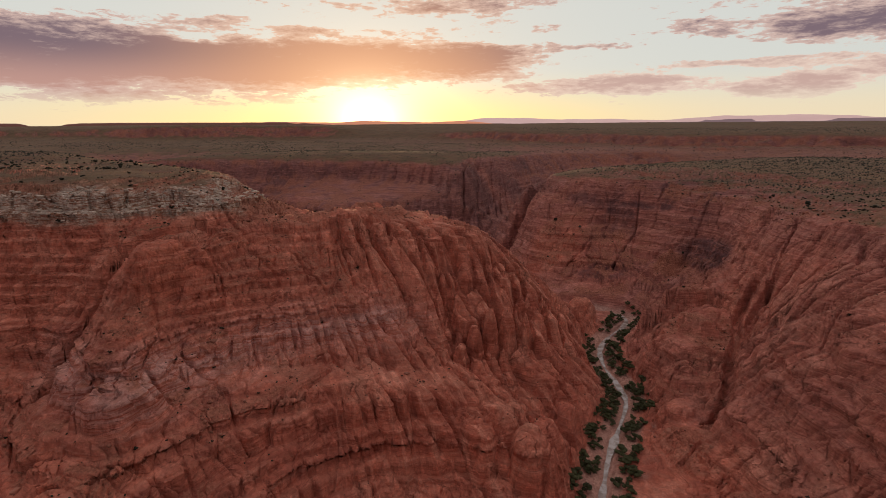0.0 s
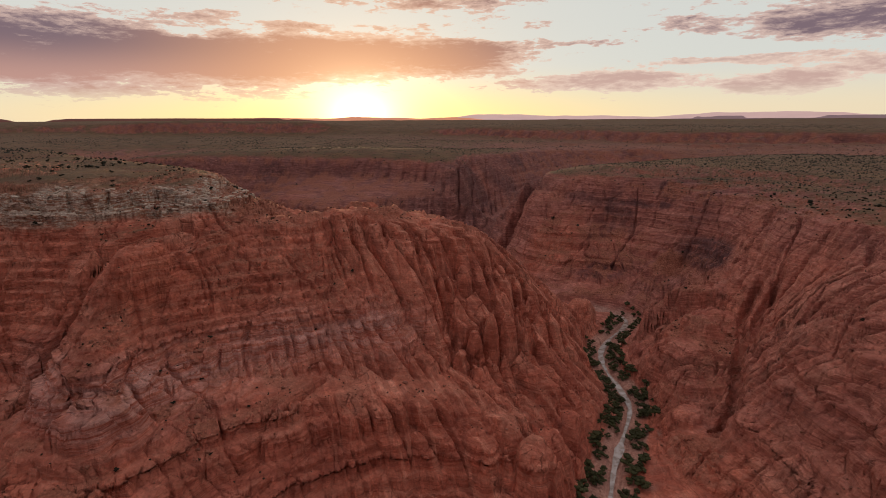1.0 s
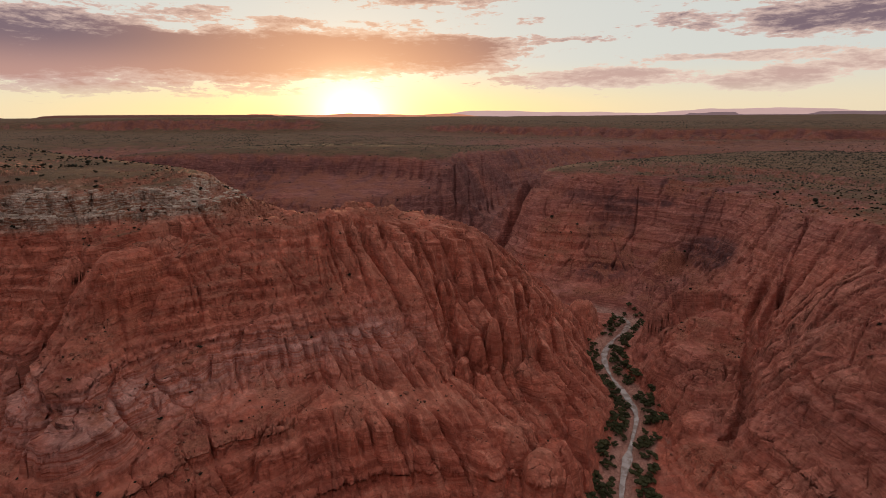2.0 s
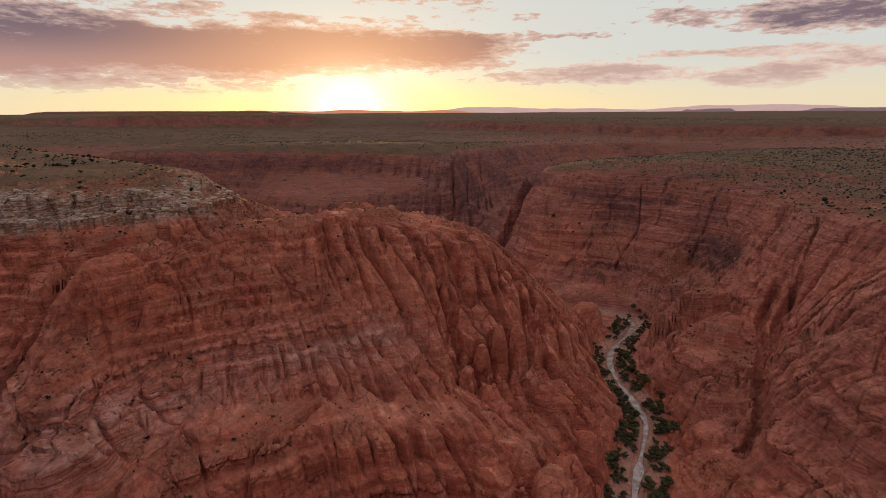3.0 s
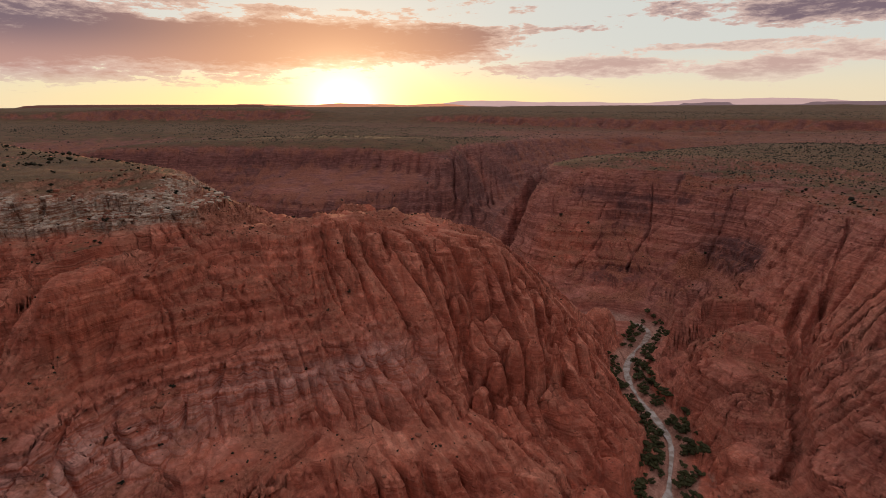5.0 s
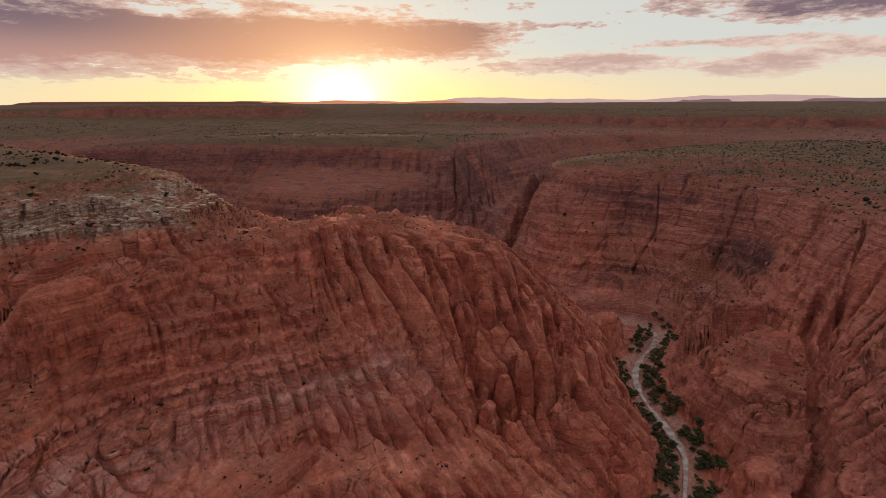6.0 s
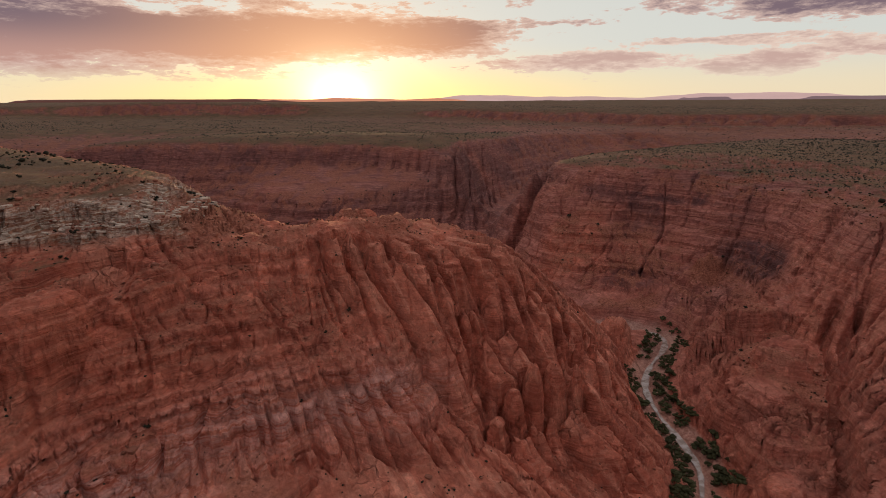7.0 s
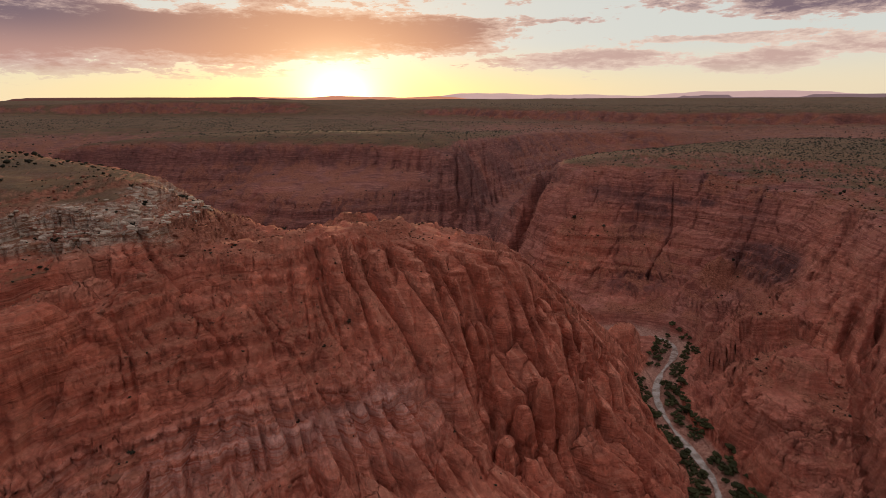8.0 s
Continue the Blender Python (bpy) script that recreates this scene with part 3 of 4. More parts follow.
TURN, RAD, LX, LY, LZ, LAND = make_land()
REACH = np.maximum.accumulate(np.hypot(LX, LY), 0)


def found(px, py):
    """The column of the land, the row under it and the share of the next row, at places of the plan."""
    px, py = np.asarray(px, float), np.asarray(py, float)
    t, d = np.arctan2(px, py).ravel(), np.hypot(px, py).ravel()
    j = np.clip(np.searchsorted(TURN, t), 1, len(TURN) - 1)
    j = np.where(t - TURN[j - 1] < TURN[j] - t, j - 1, j)
    i, f = np.zeros(len(t), int), np.zeros(len(t))
    order = np.argsort(j, kind="stable")
    cuts = np.searchsorted(j[order], np.arange(len(TURN) + 1))
    for c in np.unique(j):
        q = order[cuts[c]:cuts[c + 1]]
        col = REACH[:, c]
        k = np.clip(np.searchsorted(col, d[q], "right") - 1, 0, len(col) - 2)
        i[q], f[q] = k, np.clip((d[q] - col[k]) / np.maximum(col[k + 1] - col[k], 1e-4), 0, 1)
    return i, j, f


def height(px, py):
    """The land's height at places of the plan."""
    i, j, f = found(px, py)
    return (LZ[i, j] * (1 - f) + LZ[i + 1, j] * f).reshape(np.shape(px))


def at_land(field, px, py):
    i, j, f = found(px, py)
    return field[i, j].reshape(np.shape(px))


# ---------------------------------------------------------------- materials
def material(name):
    m = bpy.data.materials.new(name)
    m.use_nodes = True
    k = Nodes(m.node_tree)
    return m, k, m.node_tree.nodes["Principled BSDF"]


def bump(k, height_socket, strength, distance, normal=None):
    n = k.add("ShaderNodeBump")
    n.inputs["Strength"].default_value, n.inputs["Distance"].default_value = strength, distance
    k.put(n.inputs["Height"], height_socket)
    if normal is not None:
        k.put(n.inputs["Normal"], normal)
    return n.outputs[0]


def attr(k, name):
    return k.add("ShaderNodeAttribute", attribute_name=name).outputs["Fac"]


def land_material():
    m, k, bsdf = material("red_sandstone")
    pos = k.add("ShaderNodeTexCoord").outputs["Object"]
    x, y, z = k.split(pos)
    wob = k.noise(k.scaled(pos, (0.025, 0.025, 0.025)), 1.0, 3.0, 0.55)
    zz = k.math("MULTIPLY_ADD", wob, 8.0, z)
    bed = k.noise(k.xyz(k.math("MULTIPLY", x, 0.010), k.math("MULTIPLY", y, 0.010), k.math("MULTIPLY", zz, 0.20)), 1.0, 5.0, 0.6)
    thin = k.noise(k.xyz(k.math("MULTIPLY", x, 0.045), k.math("MULTIPLY", y, 0.045), k.math("MULTIPLY", zz, 1.25)), 1.0, 4.0, 0.6)
    stain = k.noise(k.scaled(pos, (0.045, 0.045, 0.03)), 1.0, 5.0, 0.6, 0.6)
    grain = k.noise(pos, 0.8, 6.0, 0.68)
    runs = attr(k, "runs")
    # bare rock
    rock = k.mix(k.step(bed, 0.36, 0.64), (0.43, 0.115, 0.068), (0.56, 0.172, 0.104))
    rock = k.mix(k.math("MULTIPLY", k.step(thin, 0.50, 0.66), 0.40), rock, (0.64, 0.27, 0.18))
    rock = k.mix(k.math("MULTIPLY", k.step(thin, 0.46, 0.34), 0.42), rock, (0.27, 0.066, 0.043))
    rock = k.mix(k.math("MULTIPLY", k.step(stain, 0.50, 0.68), 0.55), rock, (0.70, 0.285, 0.185))
    rock = k.mix(k.math("MULTIPLY", k.step(stain, 0.47, 0.33), 0.38), rock, (0.30, 0.080, 0.054))
    pale = k.math("MULTIPLY", attr(k, "pale"), k.step(thin, 0.36, 0.58))
    rock = k.mix(k.math("MULTIPLY", pale, 0.8), rock, (0.61, 0.33, 0.27))
    # weathered run of the ribs
    run = k.noise(k.xyz(k.math("MULTIPLY", attr(k, "across"), 0.42), k.math("MULTIPLY", attr(k, "along"), 0.045), k.math("MULTIPLY", z, 0.03)), 1.0, 5.0, 0.6, 0.25)
    rock = k.mix(k.math("MULTIPLY", k.math("MULTIPLY", k.step(run, 0.43, 0.33), 0.45), runs), rock, (0.20, 0.055, 0.040))
    rock = k.mix(k.math("MULTIPLY", k.math("MULTIPLY", k.step(run, 0.53, 0.64), 0.6), runs), rock, (0.74, 0.315, 0.205))
    # purple tint farther up the canyon: distance haze painted into the rock colour
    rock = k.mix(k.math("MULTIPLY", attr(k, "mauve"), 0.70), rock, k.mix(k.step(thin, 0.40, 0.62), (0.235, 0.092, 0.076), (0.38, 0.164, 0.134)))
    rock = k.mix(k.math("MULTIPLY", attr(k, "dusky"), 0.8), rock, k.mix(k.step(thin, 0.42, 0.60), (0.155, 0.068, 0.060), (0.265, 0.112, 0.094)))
    # desert varnish in streaks down the walls, plus painted alcove and under-rim shade
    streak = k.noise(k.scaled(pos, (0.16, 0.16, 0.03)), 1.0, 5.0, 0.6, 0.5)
    dark = k.math("MULTIPLY", attr(k, "varnish_shade"), k.step(streak, 0.24, 0.56))
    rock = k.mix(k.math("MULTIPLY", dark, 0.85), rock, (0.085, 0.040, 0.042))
    # white caprock
    chalk = k.noise(k.xyz(k.math("MULTIPLY", x, 0.22), k.math("MULTIPLY", y, 0.22), k.math("MULTIPLY", zz, 1.5)), 1.0, 6.0, 0.74)
    rock = k.mix(k.math("MULTIPLY", attr(k, "tan"), 0.85), rock, k.mix(k.step(grain, 0.35, 0.65), (0.225, 0.118, 0.070), (0.33, 0.185, 0.112)))
    cap = k.math("MULTIPLY", attr(k, "cap"), k.step(chalk, 0.45, 0.53))
    rock = k.mix(cap, rock, k.mix(k.step(grain, 0.35, 0.65), (0.44, 0.33, 0.25), (0.60, 0.49, 0.39)))
    # rubble and soil
    speck = k.add("ShaderNodeTexVoronoi")
    k.put(speck.inputs["Vector"], pos)
    speck.inputs["Scale"].default_value = 0.75
    rub = k.mix(k.step(grain, 0.35, 0.65), (0.245, 0.082, 0.049), (0.345, 0.130, 0.079))
    rub = k.mix(k.math("MULTIPLY", k.step(speck.outputs["Distance"], 0.30, 0.14), 0.55), rub, (0.47, 0.215, 0.15))
    rock = k.mix(attr(k, "rubble"), rock, rub)
    soil = k.mix(k.step(k.noise(pos, 0.035, 6.0, 0.65), 0.38, 0.62), (0.175, 0.098, 0.050), (0.122, 0.074, 0.040))
    tuft = k.math("MULTIPLY", k.step(k.noise(pos, 0.55, 4.0, 0.7), 0.50, 0.62), k.step(k.noise(pos, 0.012, 4.0, 0.6), 0.30, 0.60))
    soil = k.mix(k.math("MULTIPLY", tuft, 0.75), soil, (0.072, 0.060, 0.028))
    soil = k.mix(k.math("MULTIPLY", k.step(k.noise(pos, 0.05, 6.0, 0.65), 0.48, 0.64), 0.75), soil, (0.150, 0.068, 0.042))
    colour = k.mix(attr(k, "soil"), rock, soil)
    sandy = k.mix(k.step(grain, 0.3, 0.7), (0.33, 0.20, 0.15), (0.46, 0.33, 0.26))
    colour = k.mix(attr(k, "sand"), colour, sandy)
    # thin beds, and a few seams
    bent_pos = k.add("ShaderNodeVectorMath", operation="ADD")
    wobble = k.add("ShaderNodeTexNoise")
    k.put(wobble.inputs["Vector"], pos)
    wobble.inputs["Scale"].default_value = 0.2
    k.put(bent_pos.inputs[0], pos), k.put(bent_pos.inputs[1], k.scaled(wobble.outputs["Color"], (7.0, 7.0, 3.0)))
    bare = k.math("SUBTRACT", 1.0, k.math("MAXIMUM", k.math("MAXIMUM", attr(k, "soil"), attr(k, "sand")), attr(k, "rubble")))
    dip = k.math("MULTIPLY", k.step(x, 90.0, -20.0), k.step(y, 420.0, 300.0))
    cross = k.math("SUBTRACT", zz, k.math("MULTIPLY", k.math("MULTIPLY", x, 0.17), dip))
    lamina = k.noise(k.xyz(k.math("MULTIPLY", x, 0.022), k.math("MULTIPLY", y, 0.022), k.math("MULTIPLY", cross, 2.6)), 1.0, 3.0, 0.6, 0.15)
    crack = k.add("ShaderNodeTexVoronoi", feature="DISTANCE_TO_EDGE")
    k.put(crack.inputs["Vector"], k.scaled(bent_pos.outputs[0], (1.0, 1.0, 0.4)))
    crack.inputs["Scale"].default_value = 0.10
    seam = k.math("MULTIPLY", k.step(crack.outputs["Distance"], 0.03, 0.0), k.step(stain, 0.54, 0.68))
    broken = k.step(k.noise(k.scaled(pos, (0.06, 0.06, 0.12)), 1.0, 3.0, 0.6), 0.42, 0.58)
    plainly = k.math("MULTIPLY", k.math("SUBTRACT", 1.0, k.math("MULTIPLY", runs, 0.75)), broken)
    line = k.math("MAXIMUM", k.math("MULTIPLY", k.step(lamina, 0.41, 0.35), plainly), seam)
    # broken stone: blocks of a metre or three, each a little lighter or darker
    block = k.add("ShaderNodeTexVoronoi")
    k.put(block.inputs["Vector"], k.scaled(bent_pos.outputs[0], (1.0, 1.0, 0.75)))
    block.inputs["Scale"].default_value = 0.38
    lot = k.split(block.outputs["Color"])[0]
    shift = k.math("MULTIPLY_ADD", lot, 0.30, 0.85)
    colour = k.mix(bare, colour, k.mix(1.0, colour, k.xyz(shift, shift, shift), "MULTIPLY"))
    edge = k.math("MULTIPLY", k.step(block.outputs["Distance"], 0.42, 0.75), k.step(grain, 0.40, 0.62))
    colour = k.mix(k.math("MULTIPLY", k.math("MULTIPLY", edge, 0.40), bare), colour, (0.12, 0.036, 0.027))
    colour = k.mix(k.math("MULTIPLY", k.math("MULTIPLY", line, 0.42), bare), colour, (0.120, 0.034, 0.025))
    colour = k.mix(k.math("MULTIPLY", k.math("MULTIPLY", k.step(lamina, 0.56, 0.66), k.math("MULTIPLY", plainly, 0.34)), bare), colour, (0.66, 0.29, 0.195))
    tone = k.math("MULTIPLY_ADD", k.step(grain, 0.30, 0.70), 0.34, 0.86)
    colour = k.mix(1.0, colour, k.xyz(tone, tone, tone), "MULTIPLY")
    k.put(bsdf.inputs["Base Color"], colour)
    bsdf.inputs["Roughness"].default_value = 0.92
    bsdf.inputs["Specular IOR Level"].default_value = 0.2
    n = bump(k, bed, 0.5, 1.2)
    n = bump(k, thin, 0.7, 0.9, n)
    n = bump(k, k.math("MULTIPLY", run, runs), 0.7, 1.6, n)
    n = bump(k, k.math("MULTIPLY", lamina, k.math("MULTIPLY_ADD", plainly, 0.8, 0.2)), 0.8, 0.8, n)
    n = bump(k, k.math("MULTIPLY", block.outputs["Distance"], bare), 0.7, -0.8, n)
    n = bump(k, k.math("SUBTRACT", 1.0, k.math("MULTIPLY", seam, bare)), 0.8, 0.8, n)
    n = bump(k, k.math("MULTIPLY", speck.outputs["Distance"], attr(k, "rubble")), 0.9, -0.7, n)
    n = bump(k, grain, 0.8, 0.6, n)
    k.put(bsdf.inputs["Normal"], n)
    return m


def inside(x, y, ring):
    """Whether places of the plan lie inside a ring."""
    hit = np.zeros(x.shape, bool)
    for (ax, ay), (bx, by) in zip(ring, ring[1:] + ring[:1]):
        if ay != by:
            hit ^= ((ay > y) != (by > y)) & (x < (bx - ax) * (y - ay) / (by - ay) + ax)
    return hit


def mesh_of(name, co, quads, normals, fields, mat):
    """A mesh of some of the land's squares."""
    used, idx = np.unique(quads, return_inverse=True)
    me = bpy.data.meshes.new(name)
    me.vertices.add(len(used))
    me.vertices.foreach_set("co", co[used].ravel())
    me.loops.add(quads.size)
    me.loops.foreach_set("vertex_index", idx.ravel().astype(np.int32))
    me.polygons.add(len(quads))
    me.polygons.foreach_set("loop_start", (np.arange(len(quads)) * 4).astype(np.int32))
    me.polygons.foreach_set("use_smooth", np.ones(len(quads), bool))
    me.update(calc_edges=True)
    for key, v in fields.items():
        me.attributes.new(key, "FLOAT", "POINT").data.foreach_set("value", v.ravel()[used].astype(np.float32))
    me.normals_split_custom_set_from_vertices(normals[used])
    me.materials.append(mat)
    return new(name, me)


def cover():
    """What lies on the land: soil, rubble, sand, caprock, varnish; also painted haze and shade."""
    x, y, z = LX, LY, LZ
    flat = 1 - ease(LAND["steep"], 0.22, 0.55)
    n = fbm(x / 22, y / 22, 4, 101)
    high = ease(z + 6 * n - 1 * ease(x, 40, 120) * (y < 700), 84, 92)
    butte = np.clip(blob(x, y, -35, 255, 85, 85), 0, 1)
    soil = flat * high * (1 - 0.9 * ease(butte, 0.3, 0.55)) * (1 - 0.85 * LAND["rock"])
    soil = soil * (1 - 0.35 * ease(blob(x, y, 250, 440, 90, 200, 20), 0.2, 0.6) * ease(fbm(x / 28, y / 28, 4, 105), -0.35, 0.25))
    soil = np.maximum(soil, LAND["far"] * ease(flat, 0.1, 0.6))
    rubble = (1 - ease(LAND["steep"], 0.7, 1.4)) * (1 - ease(LAND["slope"], 0.75, 1.15)) * ease(n, -0.35, 0.15) * (1 - soil) * ease(z, 4, 10) * 0.9 * (1 - 0.7 * LAND["runs"])
    rubble = np.maximum(rubble, 0.9 * ease(blob(x, y, 187, 396, 17, 14), 0.35, 0.6) * (z < 47))
    rubble = np.maximum(rubble, 0.9 * ease(blob(x, y, -106, 276, 16, 32, 8), 0.3, 0.6) * (1 - soil))
    sand = (1 - ease(z + 2 * n, 1.0, 3.0)) * 0.6 * (np.hypot(x, y) < 700)
    west = blob(x, y, -170, 232, 120, 34, 8) + blob(x, y, -115, 270, 26, 40)
    cap = ease(west, 0.25, 0.6) * ease(z + 2.5 * n, 105, 110) * (1 - ease(z + 2.5 * n, 117, 121))
    soil = soil * (1 - 0.7 * cap)
    tan = ease(west, 0.2, 0.5) * ease(z + 2.5 * n, 105, 109)
    shelf = np.exp(-((z + 3 * n - 60) / 7.5) ** 2) * ease(blob(x, y, -70, 180, 90, 60), 0.2, 0.6)
    varnish_shade = (ease(blob(x, y, 215, 385, 30, 30) * np.exp(-((z - 46) / 12) ** 2), 0.2, 0.6)
               # the foot alcove's shade, put into the colour
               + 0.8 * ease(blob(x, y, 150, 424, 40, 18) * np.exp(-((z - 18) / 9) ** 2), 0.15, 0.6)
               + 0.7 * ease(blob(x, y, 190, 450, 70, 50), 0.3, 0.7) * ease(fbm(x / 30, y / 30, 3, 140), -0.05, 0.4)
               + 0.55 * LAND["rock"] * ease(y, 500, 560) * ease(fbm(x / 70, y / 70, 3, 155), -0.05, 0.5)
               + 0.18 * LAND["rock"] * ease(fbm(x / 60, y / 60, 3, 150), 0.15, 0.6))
    # band below the rim: varnish and painted shade together
    varnish_shade = varnish_shade + 0.75 * ease(blob(x, y, 175, 460, 85, 50, -40), 0.3, 0.7) * np.exp(-((z + 4 * n - 73) / 8) ** 2) * ease(fbm(x / 40, z / 9, 3, 170), -0.3, 0.3)
    # haze put into the colour of the far walls; both tints also mute the east side
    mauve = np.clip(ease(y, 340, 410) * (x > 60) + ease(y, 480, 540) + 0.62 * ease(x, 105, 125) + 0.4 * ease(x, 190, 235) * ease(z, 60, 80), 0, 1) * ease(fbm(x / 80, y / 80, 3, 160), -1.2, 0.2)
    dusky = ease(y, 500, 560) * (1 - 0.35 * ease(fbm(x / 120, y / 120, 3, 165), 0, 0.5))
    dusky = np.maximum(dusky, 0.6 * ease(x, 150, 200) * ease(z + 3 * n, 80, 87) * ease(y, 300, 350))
    return dict(tan=tan, mauve=mauve, dusky=dusky, soil=soil, rubble=rubble, sand=sand, cap=cap, pale=shelf, varnish_shade=np.clip(varnish_shade, 0, 1), runs=LAND["runs"] * (LY < 480), across=LAND["across"], along=LAND["along"])


# landforms, by rings of the plan; the rest is the open ground
LANDFORMS = (
    ("rock_butte", [(-150, 120), (-150, 187), (-135, 205), (-112, 232), (-92, 262), (-95, 300), (-60, 388), (0, 382), (90, 370), (112, 362),
                    (114, 345), (104, 322), (93, 302), (89, 282), (89, 258), (88, 240), (78, 215), (66, 192), (56, 165), (48, 120), (0, 60),
                    (-110, 60)], "rounded red sandstone butte with fluted sides and rubble ledges", "butte"),
    ("slickrock_slope", [(74, 110), (82, 165), (94, 196), (106, 215), (113, 240), (114, 256), (119, 283), (124, 305), (136, 318), (147, 338),
                         (153, 358), (190, 352), (215, 344), (240, 330), (238, 240), (235, 190), (225, 120), (200, 60), (90, 60)],
     "slope of red slickrock with whalebacks and a steep joint gully", "rock slope"),
    ("canyon_wall", [(153, 358), (150, 378), (138, 390), (105, 402), (72, 420), (52, 470), (47, 540), (66, 575), (95, 562), (117, 530), (151, 494),
                     (165, 476), (213, 434), (242, 405), (234, 365), (240, 330), (215, 344), (190, 352)],
     "tall red canyon wall with dark varnish stains and alcoves", "cliff"),
    ("west_mesa", [(-150, 120), (-150, 187), (-135, 205), (-112, 232), (-92, 262), (-95, 300), (-120, 320), (-200, 365), (-302, 445), (-450, 590),
                   (-620, 560), (-600, 200), (-420, 40), (-200, 60)],
     "flat mesa with a broken white caprock rim and scattered shrubs", "mesa"),
)


def split_land(mat, fields):
    x, y, z = LX, LY, LZ
    nr, nt = x.shape
    grid = np.stack((x, y, z), -1)
    du = np.gradient(grid, axis=0)
    dv = np.roll(grid, -1, 1) - np.roll(grid, 1, 1)
    nrm = np.cross(dv, du)
    nrm /= np.maximum(np.linalg.norm(nrm, axis=-1, keepdims=True), 1e-9)
    nrm = np.where(nrm[..., 2:] < -0.2, -nrm, nrm).reshape(-1, 3).astype(np.float32)
    co = grid.reshape(-1, 3).astype(np.float32)
    i, j = np.meshgrid(np.arange(nr - 1), np.arange(nt), indexing="ij")
    j2 = (j + 1) % nt
    quads = np.stack((i * nt + j, i * nt + j2, (i + 1) * nt + j2, (i + 1) * nt + j), -1).reshape(-1, 4)
    mid = (RAD[:-1] + RAD[1:]) / 2
    mx, my = mid * np.sin(TURN)[None], mid * np.cos(TURN)[None]
    free = np.ones(mx.shape, bool)
    for name, ring, label, category in LANDFORMS:
        part = inside(mx, my, ring) & free
        free &= ~part
        ob = mesh_of(name, co, quads[part.ravel()], nrm, fields, mat)
        tagged(ob, label, category, kind="structure")
    ob = mesh_of("ground", co, quads[free.ravel()], nrm, fields, mat)
    tagged(ob, "dry canyon floor and wide scrub plains out to the horizon", "ground", kind="structure")


land_mat = land_material()
COVER = cover()
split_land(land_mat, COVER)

# ---------------------------------------------------------------- stream, plants, boulders
def plain(name, colour, rough=0.9, scale=1.0, spread=0.3):
    m, k, bsdf = material(name)
    pos = k.add("ShaderNodeTexCoord").outputs["Object"]
    each = k.add("ShaderNodeObjectInfo").outputs["Random"]
    isle = k.add("ShaderNodeNewGeometry").outputs["Random Per Island"]
    v = k.noise(pos, scale, 4.0, 0.65)
    v = k.math("ADD", k.math("MULTIPLY", v, 0.5), k.math("MULTIPLY", k.math("ADD", each, isle), 0.25))
    lo, hi = [c * (1 - spread) for c in colour], [c * (1 + spread) for c in colour]
    k.put(bsdf.inputs["Base Color"], k.mix(k.step(v, 0.25, 0.75), tuple(lo), tuple(hi)))
    bsdf.inputs["Roughness"].default_value = rough
    bsdf.inputs["Specular IOR Level"].default_value = 0.2
    k.put(bsdf.inputs["Normal"], bump(k, k.noise(pos, scale * 4, 4.0, 0.6), 0.5, 0.1))
    return m


leaf_mat = plain("tamarisk_leaves", (0.060, 0.060, 0.024), 0.85, 2.0, 0.45)
scrub_mat = plain("juniper_scrub", (0.036, 0.033, 0.020), 0.9, 2.0, 0.5)
bark_mat = plain("grey_bark", (0.16, 0.12, 0.09), 0.9, 6.0, 0.3)
boulder_mat = plain("fallen_sandstone", (0.34, 0.135, 0.088), 0.95, 0.8, 0.35)
slab_mat = plain("white_caprock", (0.50, 0.40, 0.315), 0.95, 0.8, 0.25)


def part(name, bm, mat, parent, label=""):
    me = bpy.data.meshes.new(name)
    bm.to_mesh(me)
    bm.free()
    me.materials.append(mat)
    ob = new(name, me)
    ob.parent = parent
    if label:
        ob["label"] = label
    return ob


def stream_water():
    m, k, bsdf = material("silty_water")
    pos = k.add("ShaderNodeTexCoord").outputs["Object"]
    v = k.noise(k.scaled(pos, (0.25, 0.25, 0.25)), 1.0, 5.0, 0.6, 0.5)
    k.put(bsdf.inputs["Base Color"], k.mix(k.step(v, 0.38, 0.62), (0.27, 0.19, 0.15), (0.50, 0.42, 0.37)))
    bsdf.inputs["Roughness"].default_value = 0.22
    k.put(bsdf.inputs["Normal"], bump(k, k.noise(pos, 1.5, 4.0, 0.6), 0.25, 0.05))
    line = bent(STREAM, 2.0)
    along = np.gradient(line, axis=0)
    along /= np.linalg.norm(along, axis=1, keepdims=True)
    side = np.stack((along[:, 1], -along[:, 0]), 1)
    n = np.arange(len(line))
    half = np.maximum(0.5, 1.25 + 0.95 * noise2(n / 9.0, n * 0 + 3.3, 200) + 0.5 * noise2(n / 3.0, n * 0 + 9.1, 201))
    bm = bmesh.new()
    rows = []
    for p, s, h in zip(line, side, half):
        rows.append([bm.verts.new((*(p + s * h * f), 0.05 + 0.012 * f * f)) for f in (-1, -0.5, 0, 0.5, 1)])
    for a, b in zip(rows[:-1], rows[1:]):
        for i in range(4):
            bm.faces.new((a[i], a[i + 1], b[i + 1], b[i]))
    me = bpy.data.meshes.new("stream")
    bm.to_mesh(me)
    bm.free()
    me.materials.append(m)
    tagged(new("water", me), "shallow silty stream winding over pale sand", "stream", kind="structure")


stream_water()


